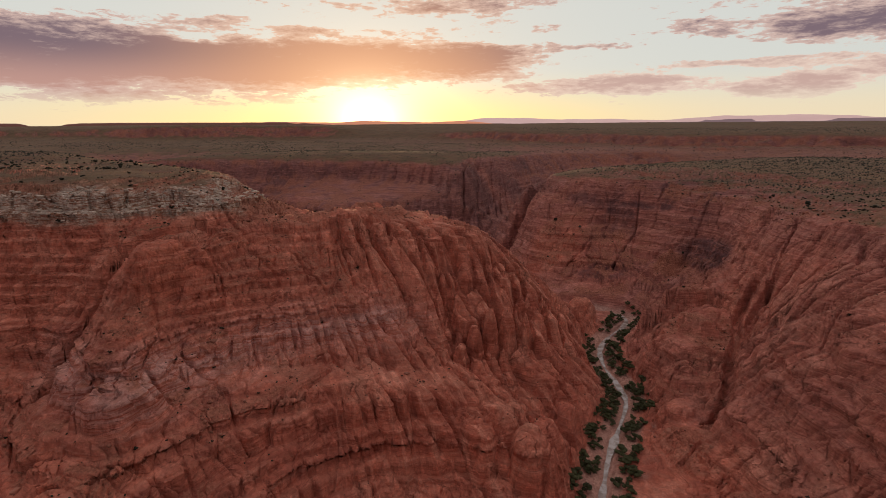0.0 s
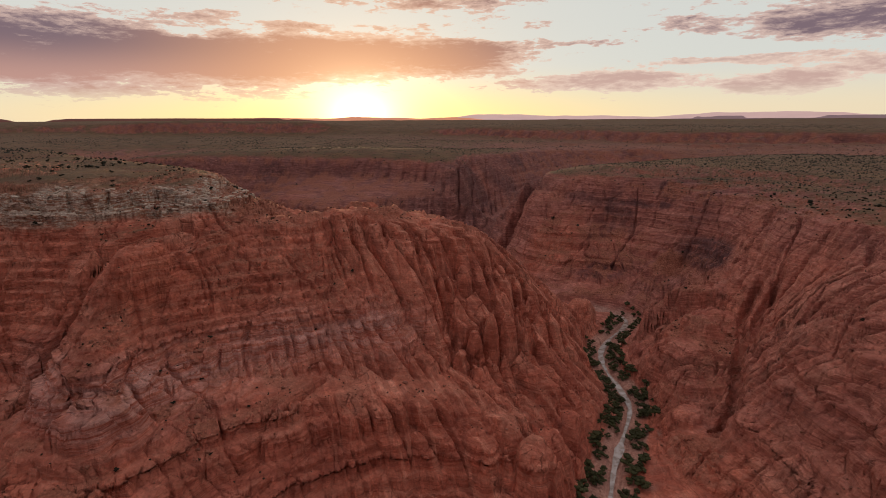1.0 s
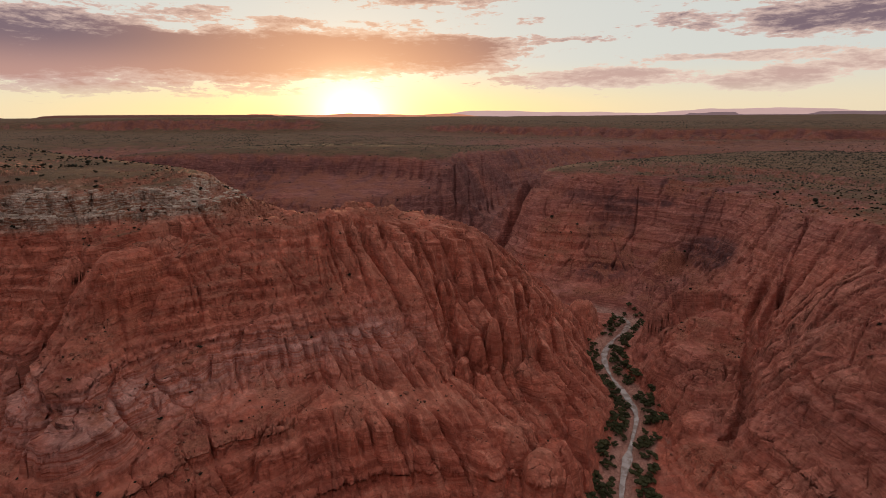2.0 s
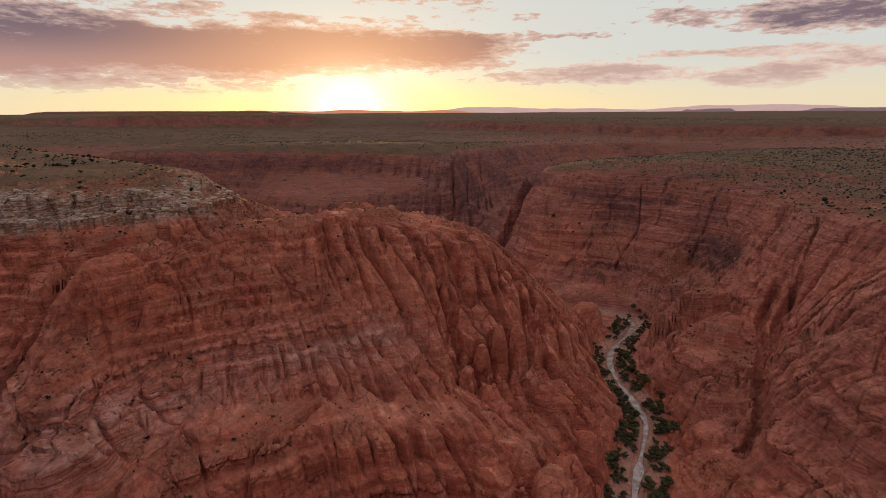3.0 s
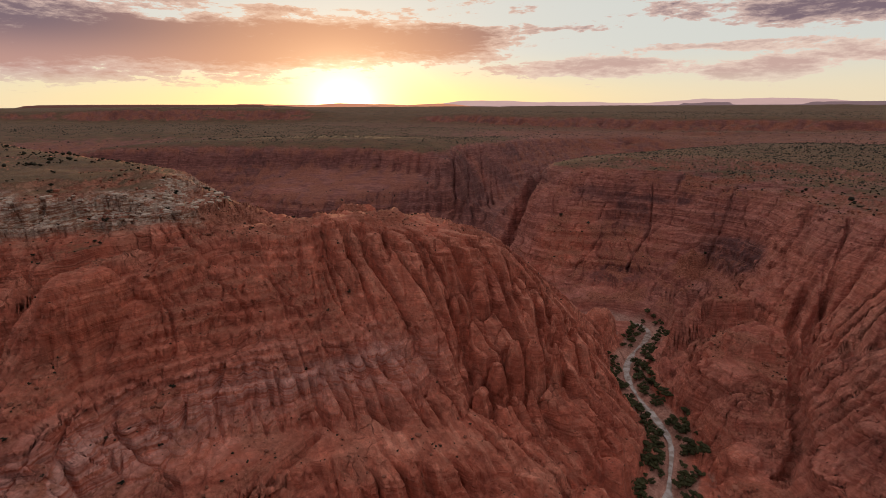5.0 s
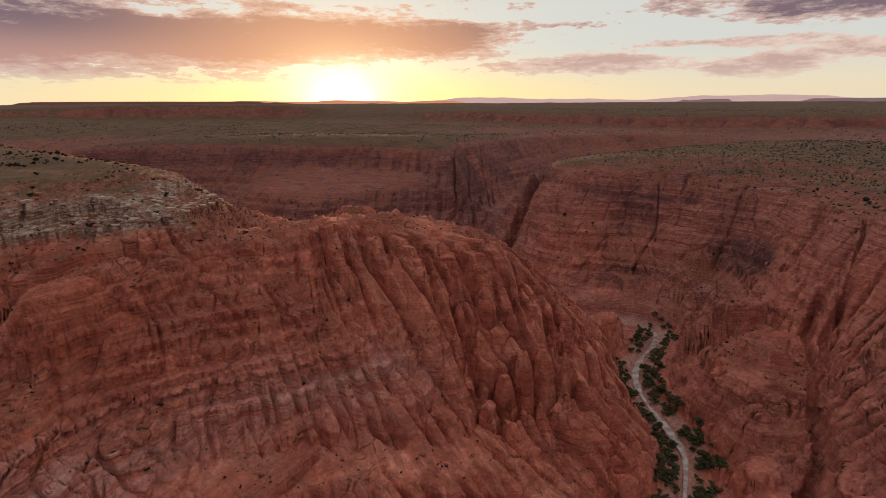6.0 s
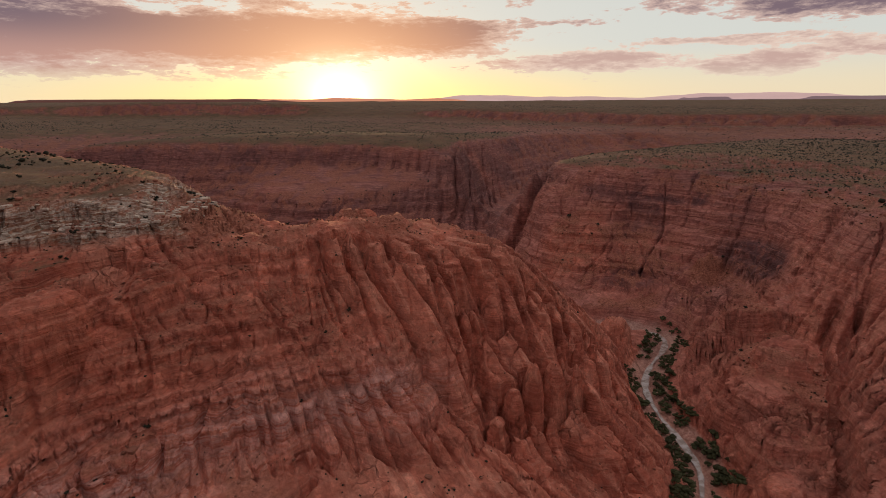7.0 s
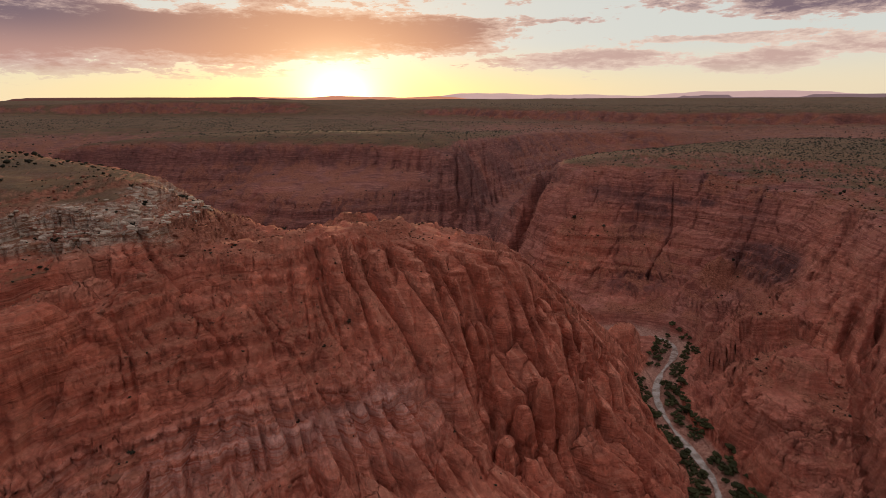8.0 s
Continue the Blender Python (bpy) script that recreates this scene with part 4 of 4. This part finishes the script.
def leaves(rnd, clumps, count, size):
    """Leaf sprays spread over some clumps: centre and radii."""
    bm = bmesh.new()
    for _ in range(count):
        c, rad = clumps[rnd.randrange(len(clumps))]
        d = Vector((rnd.gauss(0, 1), rnd.gauss(0, 1), rnd.gauss(0, 1))).normalized() * rnd.uniform(0.55, 1.05)
        p = Vector((c[0] + d.x * rad[0], c[1] + d.y * rad[1], max(0.05, c[2] + d.z * rad[2])))
        q = Euler((rnd.uniform(0, 6.3), rnd.uniform(0, 6.3), rnd.uniform(0, 6.3))).to_matrix()
        s = size * rnd.uniform(0.6, 1.3)
        vs = [bm.verts.new(p + q @ Vector(v) * s) for v in ((-0.5, 0, 0), (0.1, -0.38, 0.1), (0.65, 0, 0), (0.1, 0.38, -0.1))]
        bm.faces.new(vs)
    for c, rad in clumps:
        made = bmesh.ops.create_icosphere(bm, subdivisions=1, radius=0.78)
        for v in made["verts"]:
            w = 1 + 0.3 * noise.noise(v.co * 2.3 + Vector(c) * 3)
            v.co = Vector((c[0] + v.co.x * rad[0] * w, c[1] + v.co.y * rad[1] * w, max(0.02, c[2] + v.co.z * rad[2] * w)))
    return bm


def limb(bm, a, b, ra, rb, sides=5):
    a, b = Vector(a), Vector(b)
    q = (b - a).to_track_quat("Z", "Y").to_matrix()
    rings = []
    for p, r in ((a, ra), (a.lerp(b, 0.5) + q @ Vector((r_bend(a, b), 0, 0)), (ra + rb) / 2), (b, rb)):
        rings.append([bm.verts.new(p + q @ Vector((math.cos(6.283 * i / sides) * r, math.sin(6.283 * i / sides) * r, 0))) for i in range(sides)])
    for lo, hi in zip(rings[:-1], rings[1:]):
        for i in range(sides):
            bm.faces.new((lo[i], lo[(i + 1) % sides], hi[(i + 1) % sides], hi[i]))
    bm.faces.new(rings[-1])


def r_bend(a, b):
    return 0.06 * (b - a).length * math.sin(13 * a.x + 7 * b.y)


def make_tree(rnd, tall):
    """A tamarisk or young cottonwood, its base at the origin."""
    tree = new("riverside_tree")
    wood = bmesh.new()
    limb(wood, (0, 0, -0.3), (rnd.uniform(-.2, .2), rnd.uniform(-.2, .2), tall * 0.45), tall * 0.035, tall * 0.022, 6)
    clumps = []
    for i in range(7):
        a, h = i * 2.4 + rnd.uniform(-.4, .4), rnd.uniform(0.35, 0.8) * tall
        w = tall * rnd.uniform(0.22, 0.5) * (1.15 - h / tall)
        tip = (math.cos(a) * w, math.sin(a) * w, h)
        limb(wood, (0, 0, tall * rnd.uniform(0.12, 0.4)), tip, tall * 0.016, tall * 0.006, 4)
        clumps.append((tip, (tall * rnd.uniform(.16, .26), tall * rnd.uniform(.16, .26), tall * rnd.uniform(.14, .22))))
    clumps.append(((0, 0, tall * 0.78), (tall * .2, tall * .2, tall * .2)))
    part("trunk", wood, bark_mat, tree)
    part("crown", leaves(rnd, clumps, 520, tall * 0.055), leaf_mat, tree)
    return tree


def make_shrub(rnd, wide):
    """A low desert shrub, its base at the origin."""
    shrub = new("desert_shrub")
    wood = bmesh.new()
    clumps = []
    for i in range(5):
        a = i * 2.4 + rnd.uniform(-.5, .5)
        w, h = wide * rnd.uniform(0.12, 0.3), wide * rnd.uniform(0.22, 0.5)
        tip = (math.cos(a) * w, math.sin(a) * w, h)
        limb(wood, (0, 0, -0.15), tip, wide * 0.03, wide * 0.012, 4)
        clumps.append((tip, (wide * rnd.uniform(.16, .26), wide * rnd.uniform(.16, .26), wide * rnd.uniform(.13, .22))))
    part("stems", wood, bark_mat, shrub)
    part("foliage", leaves(rnd, clumps, 130, wide * 0.11), scrub_mat, shrub)
    return shrub


rnd = random.Random(5)
trees = [tagged(make_tree(rnd, 4.0 + 0.5 * i), "dark green tamarisk tree on the sandy stream bank", "tree", "riverside trees") for i in range(4)]
line = bent(STREAM, 1.0)
along = np.gradient(line, axis=0)
along /= np.linalg.norm(along, axis=1, keepdims=True)
spots = []
for _ in range(5000):
    i = rnd.randrange(60, 330)
    s = rnd.choice((-1, 1))
    o = rnd.uniform(3.6, 12.5)
    p = line[i] + np.array((along[i][1], -along[i][0])) * s * o
    thick = noise.noise(Vector((i * 0.045, s * 4.0, 1.0))) + (0.35 if 160 < p[1] < 262 else 0.1)
    if thick < -0.12 or any((p[0] - q[0]) ** 2 + (p[1] - q[1]) ** 2 < (1.6 if p[1] < 262 else 2.0) ** 2 for q in spots):
        continue
    if np.min(np.hypot(*(line - p).T)) < 3.4 or float(height(p[0], p[1])) > 6.0:
        continue
    spots.append((float(p[0]), float(p[1])))
    if len(spots) >= 290:
        break
for n, (px, py) in enumerate(spots):
    pz = float(height(px, py)) - 0.1
    s = rnd.uniform(0.35, 1.05)
    if n < 4:
        trees[n].matrix_basis = pose(px, py, pz, 0, 0, rnd.uniform(0, 360))
    else:
        t = copy_thing(trees[n % 4], pose(px, py, pz, 0, 0, rnd.uniform(0, 360)))
        t.scale = (s * rnd.uniform(1.2, 1.7), s * rnd.uniform(1.2, 1.7), s)

# shrubs over the plateaus: the nearer ones singly, the far ones together
def scrub_spots(count, lo, hi, seed):
    r = np.random.RandomState(seed)
    t = np.radians(r.uniform(-47, 47, count))
    d = np.exp(r.uniform(math.log(lo), math.log(hi), count))
    px, py = d * np.sin(t), d * np.cos(t)
    ground_z = height(px, py)
    soil, steep = at_land(COVER["soil"], px, py), at_land(LAND["steep"], px, py)
    cap, rub = at_land(COVER["cap"], px, py), at_land(COVER["rubble"], px, py)
    east = ease(px, 150, 260) * 0.25 - 0.14 * (px < -90) * (d < 560)
    clump = fbm(px / 45, py / 45, 3, 220) * 0.6 + fbm(px / 260, py / 160, 2, 230) * 0.6
    chance = soil * (0.42 + east + clump) + 0.25 * cap + 0.24 * rub * (ground_z > 25) + 0.30 * (px > 130) * (d < 900) * (ground_z > 82) * (steep < 0.6)
    keep = (r.uniform(0, 1, count) < chance) & (steep < 0.95) & (ground_z > 12)
    size = np.exp(r.normal(math.log(1.25), 0.42, count)).clip(0.5, 3.6)
    size = size * (1 + 0.25 * (px < -90) * (d < 330)) * (1 - 0.35 * (d < 340) * (ground_z < 104))
    return px[keep], py[keep], ground_z[keep], size[keep]


shrubs = [tagged(make_shrub(rnd, 1.0 + 0.2 * i), "dark olive desert shrub rooted in stony soil", "shrub", "desert shrubs") for i in range(4)]
sx, sy, sz, ss = scrub_spots(6500, 165, 520, 11)
order = np.argsort(-ss * 250 / np.hypot(sx, sy))[:300]
for n, i in enumerate(order):
    m = pose(float(sx[i]), float(sy[i]), float(sz[i]) - 0.05, 0, 0, rnd.uniform(0, 360))
    if n < 4:
        ob = shrubs[n]
        ob.matrix_basis = m
    else:
        ob = copy_thing(shrubs[n % 4], m)
    k = float(ss[i]) / 1.3
    ob.scale = (k * 1.1, k * 1.1, k * rnd.uniform(0.75, 1.05))

rest = np.setdiff1d(np.arange(len(sx)), order)
fx, fy, fz, fs = scrub_spots(80000, 330, 2800, 12)
sparse = (np.hypot(fx, fy) > 480) | (np.random.RandomState(13).uniform(0, 1, len(fx)) < 0.16)
fx, fy, fz, fs = (a[sparse] for a in (fx, fy, fz, fs))
fs = fs * (1 + 0.75 * ease(np.hypot(fx, fy), 500, 1200))
fx, fy, fz, fs = (np.concatenate((a[rest], b)) for a, b in ((sx, fx), (sy, fy), (sz, fz), (ss, fs)))


def scatter_mesh(name, px, py, pz, size, mat, squash, seed, rough=0.35, sink=0.12, lean=False):
    """Many small lumps in one mesh."""
    r = np.random.RandomState(seed)
    g = (1 + 5 ** 0.5) / 2
    n = len(px)
    v = np.array([(-1, g, 0), (1, g, 0), (-1, -g, 0), (1, -g, 0), (0, -1, g), (0, 1, g), (0, -1, -g), (0, 1, -g), (g, 0, -1), (g, 0, 1),
                  (-g, 0, -1), (-g, 0, 1)]) / math.sqrt(1 + g * g)
    f = np.array([(0, 11, 5), (0, 5, 1), (0, 1, 7), (0, 7, 10), (0, 10, 11), (1, 5, 9), (5, 11, 4), (11, 10, 2), (10, 7, 6), (7, 1, 8),
                  (3, 9, 4), (3, 4, 2), (3, 2, 6), (3, 6, 8), (3, 8, 9), (4, 9, 5), (2, 4, 11), (6, 2, 10), (8, 6, 7), (9, 8, 1)])
    if lean:      # a simpler lump, for what stays small
        v = np.array([(1, 0, 0), (0.3, 0.95, 0), (-0.8, 0.6, 0), (-0.8, -0.6, 0), (0.3, -0.95, 0), (0.1, 0.1, 1)])
        f = np.array([(0, 1, 5), (1, 2, 5), (2, 3, 5), (3, 4, 5), (4, 0, 5)])
    nv = len(v)
    a = r.uniform(0, 6.283, n)
    co = v[None] * (1 + r.uniform(-rough, rough, (n, nv, 1))) * (size / 2)[:, None, None]
    co = co * (np.stack((r.uniform(0.8, 1.3, n), r.uniform(0.7, 1.1, n), squash * r.uniform(0.7, 1.2, n)), 1))[:, None]
    c, s = np.cos(a)[:, None], np.sin(a)[:, None]
    if lean:
        sink = 0.55
    out = np.stack((co[..., 0] * c - co[..., 1] * s + px[:, None], co[..., 0] * s + co[..., 1] * c + py[:, None],
                    co[..., 2] + (pz + size * squash * (0.5 - sink))[:, None]), -1)
    tri = (f[None] + nv * np.arange(n)[:, None, None]).reshape(-1, 3)
    me = bpy.data.meshes.new(name)
    me.vertices.add(n * nv)
    me.vertices.foreach_set("co", out.reshape(-1).astype(np.float32))
    me.loops.add(tri.size)
    me.loops.foreach_set("vertex_index", tri.ravel().astype(np.int32))
    me.polygons.add(len(tri))
    me.polygons.foreach_set("loop_start", (np.arange(len(tri)) * 3).astype(np.int32))
    me.update(calc_edges=True)
    me.materials.append(mat)
    return new(name, me)


# small tufts on the rock benches
r = np.random.RandomState(77)
ux, uy = r.uniform(-165, 250, 26000), r.uniform(115, 420, 26000)
uz, us = height(ux, uy), at_land(LAND["steep"], ux, uy)
grown = (us < 0.65) & (uz > 14) & (r.uniform(0, 1, 26000) < 0.20 + 0.5 * fbm(ux / 24, uy / 24, 3, 260)) & (np.abs(ux - 95) > 22)
grown &= (r.uniform(0, 1, 26000) < np.where(ux < 60, 1.0, 0.35))
ux, uy, uz = ux[grown][:2600], uy[grown][:2600], uz[grown][:2600]
us = np.exp(r.normal(math.log(0.5), 0.35, len(ux))).clip(0.3, 1.4)
fx, fy, fz, fs = (np.concatenate(p) for p in ((fx, ux), (fy, uy), (fz, uz), (fs, us)))
close = np.hypot(fx, fy) < 480
tagged(scatter_mesh("rim_scrub", fx[close], fy[close], fz[close], fs[close], scrub_mat, 0.8, 22, 0.35, 0.15), "small dark shrubs and tufts on the rock benches and mesa tops", "scrub",
       kind="stuff")
fx, fy, fz, fs = (a[~close] for a in (fx, fy, fz, fs))
tagged(scatter_mesh("far_scrub", fx, fy, fz, fs, scrub_mat, 0.9, 21, 0.3, 0.12, True), "countless small dark shrubs dotted over the plains", "scrub", kind="stuff")


# fallen rock: large boulders singly, the small ones together
def rock_spots(count, seed, want):
    r = np.random.RandomState(seed)
    px, py = r.uniform(-180, 260, count), r.uniform(120, 480, count)
    steep, rub, sand = at_land(LAND["steep"], px, py), at_land(COVER["rubble"], px, py), at_land(COVER["sand"], px, py)
    pz = height(px, py)
    clump = fbm(px / 18, py / 18, 3, 240)
    keep = (r.uniform(0, 1, count) < rub * (0.5 + clump)) & (steep < 1.1) & (pz > 2.5) & (way_off(px, py, STREAM) > 7)
    px, py, pz = px[keep][:want], py[keep][:want], pz[keep][:want]
    return px, py, pz, np.exp(r.normal(math.log(0.8), 0.45, len(px))).clip(0.35, 2.2)


def make_boulder(rnd, size):
    bm = bmesh.new()
    bmesh.ops.create_cube(bm, size=size)
    bmesh.ops.bevel(bm, geom=bm.edges[:], offset=size * 0.2, segments=1, affect="EDGES")
    for v in bm.verts:
        w = noise.noise_vector(v.co * 1.3 / size + Vector((rnd.random() * 9, 3, 1)))
        v.co += w * size * 0.16
        v.co.z *= 0.8
    me = bpy.data.meshes.new("boulder")
    bm.to_mesh(me)
    bm.free()
    me.materials.append(boulder_mat)
    return new("boulder", me)


bx, by, bz, bs = rock_spots(30000, 31, 6000)
big = np.argsort(-bs)[:70]
boulders = [tagged(make_boulder(rnd, 1.0), "fallen red sandstone boulder lying on a rubble slope", "boulder", "fallen boulders") for _ in range(4)]
for n, i in enumerate(big):
    m = pose(float(bx[i]), float(by[i]), float(bz[i]) + 0.2, rnd.uniform(-15, 15), rnd.uniform(-15, 15), rnd.uniform(0, 360))
    if n < 4:
        ob = boulders[n]
        ob.matrix_basis = m
    else:
        ob = copy_thing(boulders[n % 4], m)
    s = float(bs[i]) * 0.9
    ob.scale = (s * rnd.uniform(0.9, 1.4), s, s * rnd.uniform(0.7, 1.0))
small = np.argsort(-bs)[70:]
tagged(scatter_mesh("rubble", bx[small], by[small], bz[small], bs[small], boulder_mat, 0.7, 41, 0.3), "small broken red stones strewn on the slopes", "rubble",
       kind="stuff")


def make_slab(rnd):
    bm = bmesh.new()
    ring = [(math.cos(a + rnd.uniform(-.3, .3)) * rnd.uniform(.75, 1.1), math.sin(a + rnd.uniform(-.3, .3)) * rnd.uniform(.5, .8))
            for a in (0.3, 1.4, 2.5, 3.6, 4.6, 5.6)]
    low, top = [bm.verts.new((x, y, -0.35)) for x, y in ring], [bm.verts.new((x * .93, y * .93, 0.3 + rnd.uniform(-.05, .05))) for x, y in ring]
    mid = [bm.verts.new((x * 1.03, y * 1.03, 0.12)) for x, y in ring]
    for lo, hi in ((low, mid), (mid, top)):
        for i in range(6):
            bm.faces.new((lo[i], lo[(i + 1) % 6], hi[(i + 1) % 6], hi[i]))
    bm.faces.new(top)
    bm.faces.new(low[::-1])
    me = bpy.data.meshes.new("caprock_block")
    bm.to_mesh(me)
    bm.free()
    me.materials.append(slab_mat)
    return new("caprock_block", me)


slabs = [tagged(make_slab(rnd), "pale broken block of caprock on the mesa rim", "rock block", "caprock blocks") for _ in range(5)]
r = np.random.RandomState(51)
qx, qy = r.uniform(-300, -85, 16000), r.uniform(195, 320, 16000)
hit = (at_land(COVER["cap"], qx, qy) * (0.6 + 0.8 * fbm(qx / 9, qy / 9, 3, 250)) > r.uniform(0.25, 1, 16000))
qx, qy = qx[hit], qy[hit]
qz = height(qx, qy)
for n in range(min(260, len(qx))):
    m = pose(float(qx[n]), float(qy[n]), float(qz[n]) + 0.15, rnd.uniform(-9, 9), rnd.uniform(-9, 9), rnd.uniform(-30, 30))
    if n < 5:
        ob = slabs[n]
        ob.matrix_basis = m
    else:
        ob = copy_thing(slabs[n % 5], m)
    s = rnd.uniform(0.5, 1.5)
    ob.scale = (s * rnd.uniform(0.9, 1.7), s, s * rnd.uniform(0.7, 1.1))
extra = slice(260, 3200)
if len(qx) > 260:
    tagged(scatter_mesh("caprock_rubble", qx[extra], qy[extra], qz[extra], r.uniform(0.5, 1.7, len(qx[extra])), slab_mat, 0.45, 61, 0.25),
           "pale broken caprock stones along the mesa rim", "rubble", kind="stuff")


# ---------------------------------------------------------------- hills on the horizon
# Hills emit a flat tint: the haze over them is painted as glow.
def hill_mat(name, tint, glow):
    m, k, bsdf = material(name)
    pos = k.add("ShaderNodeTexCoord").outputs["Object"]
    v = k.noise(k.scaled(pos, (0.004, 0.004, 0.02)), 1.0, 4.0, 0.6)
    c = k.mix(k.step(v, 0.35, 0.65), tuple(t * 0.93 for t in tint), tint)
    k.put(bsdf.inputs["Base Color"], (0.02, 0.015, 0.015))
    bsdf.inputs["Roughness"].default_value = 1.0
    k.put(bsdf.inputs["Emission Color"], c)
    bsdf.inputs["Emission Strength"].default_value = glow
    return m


def hills(name, dist, lo, hi, rise, seed, mat, label, mesa=0.0, long=14.0):
    """A long ridge far off, with a face, a top and a back."""
    n = 300
    a = np.linspace(lo, hi, n)
    f = fbm(a / long + seed, a * 0 + seed * 3.7, 5, seed, 0.4) * 0.55 + 0.55
    if mesa:
        f = ease(f, 0.40, 0.52) * 0.75 + f * 0.25
    ends = ease(a, lo, lo + 5) * (1 - ease(a, hi - 5, hi))
    top = 150.0 + dist * np.tan(np.radians(rise * f * ends))
    bm = bmesh.new()
    rows = []
    for ang, t in zip(np.radians(a), top):
        s, c = math.sin(ang), math.cos(ang)
        rows.append([bm.verts.new((s * d, c * d, h)) for d, h in ((dist, 80), (dist, t - 6), (dist + 12, t), (dist + 25, t), (dist + 32, 80))])
    for p, q in zip(rows[:-1], rows[1:]):
        for i in range(4):
            bm.faces.new((p[i], q[i], q[i + 1], p[i + 1]))
    me = bpy.data.meshes.new(name)
    bm.to_mesh(me)
    bm.free()
    me.materials.append(mat)
    tagged(new(name, me), label, "distant hills", kind="structure")


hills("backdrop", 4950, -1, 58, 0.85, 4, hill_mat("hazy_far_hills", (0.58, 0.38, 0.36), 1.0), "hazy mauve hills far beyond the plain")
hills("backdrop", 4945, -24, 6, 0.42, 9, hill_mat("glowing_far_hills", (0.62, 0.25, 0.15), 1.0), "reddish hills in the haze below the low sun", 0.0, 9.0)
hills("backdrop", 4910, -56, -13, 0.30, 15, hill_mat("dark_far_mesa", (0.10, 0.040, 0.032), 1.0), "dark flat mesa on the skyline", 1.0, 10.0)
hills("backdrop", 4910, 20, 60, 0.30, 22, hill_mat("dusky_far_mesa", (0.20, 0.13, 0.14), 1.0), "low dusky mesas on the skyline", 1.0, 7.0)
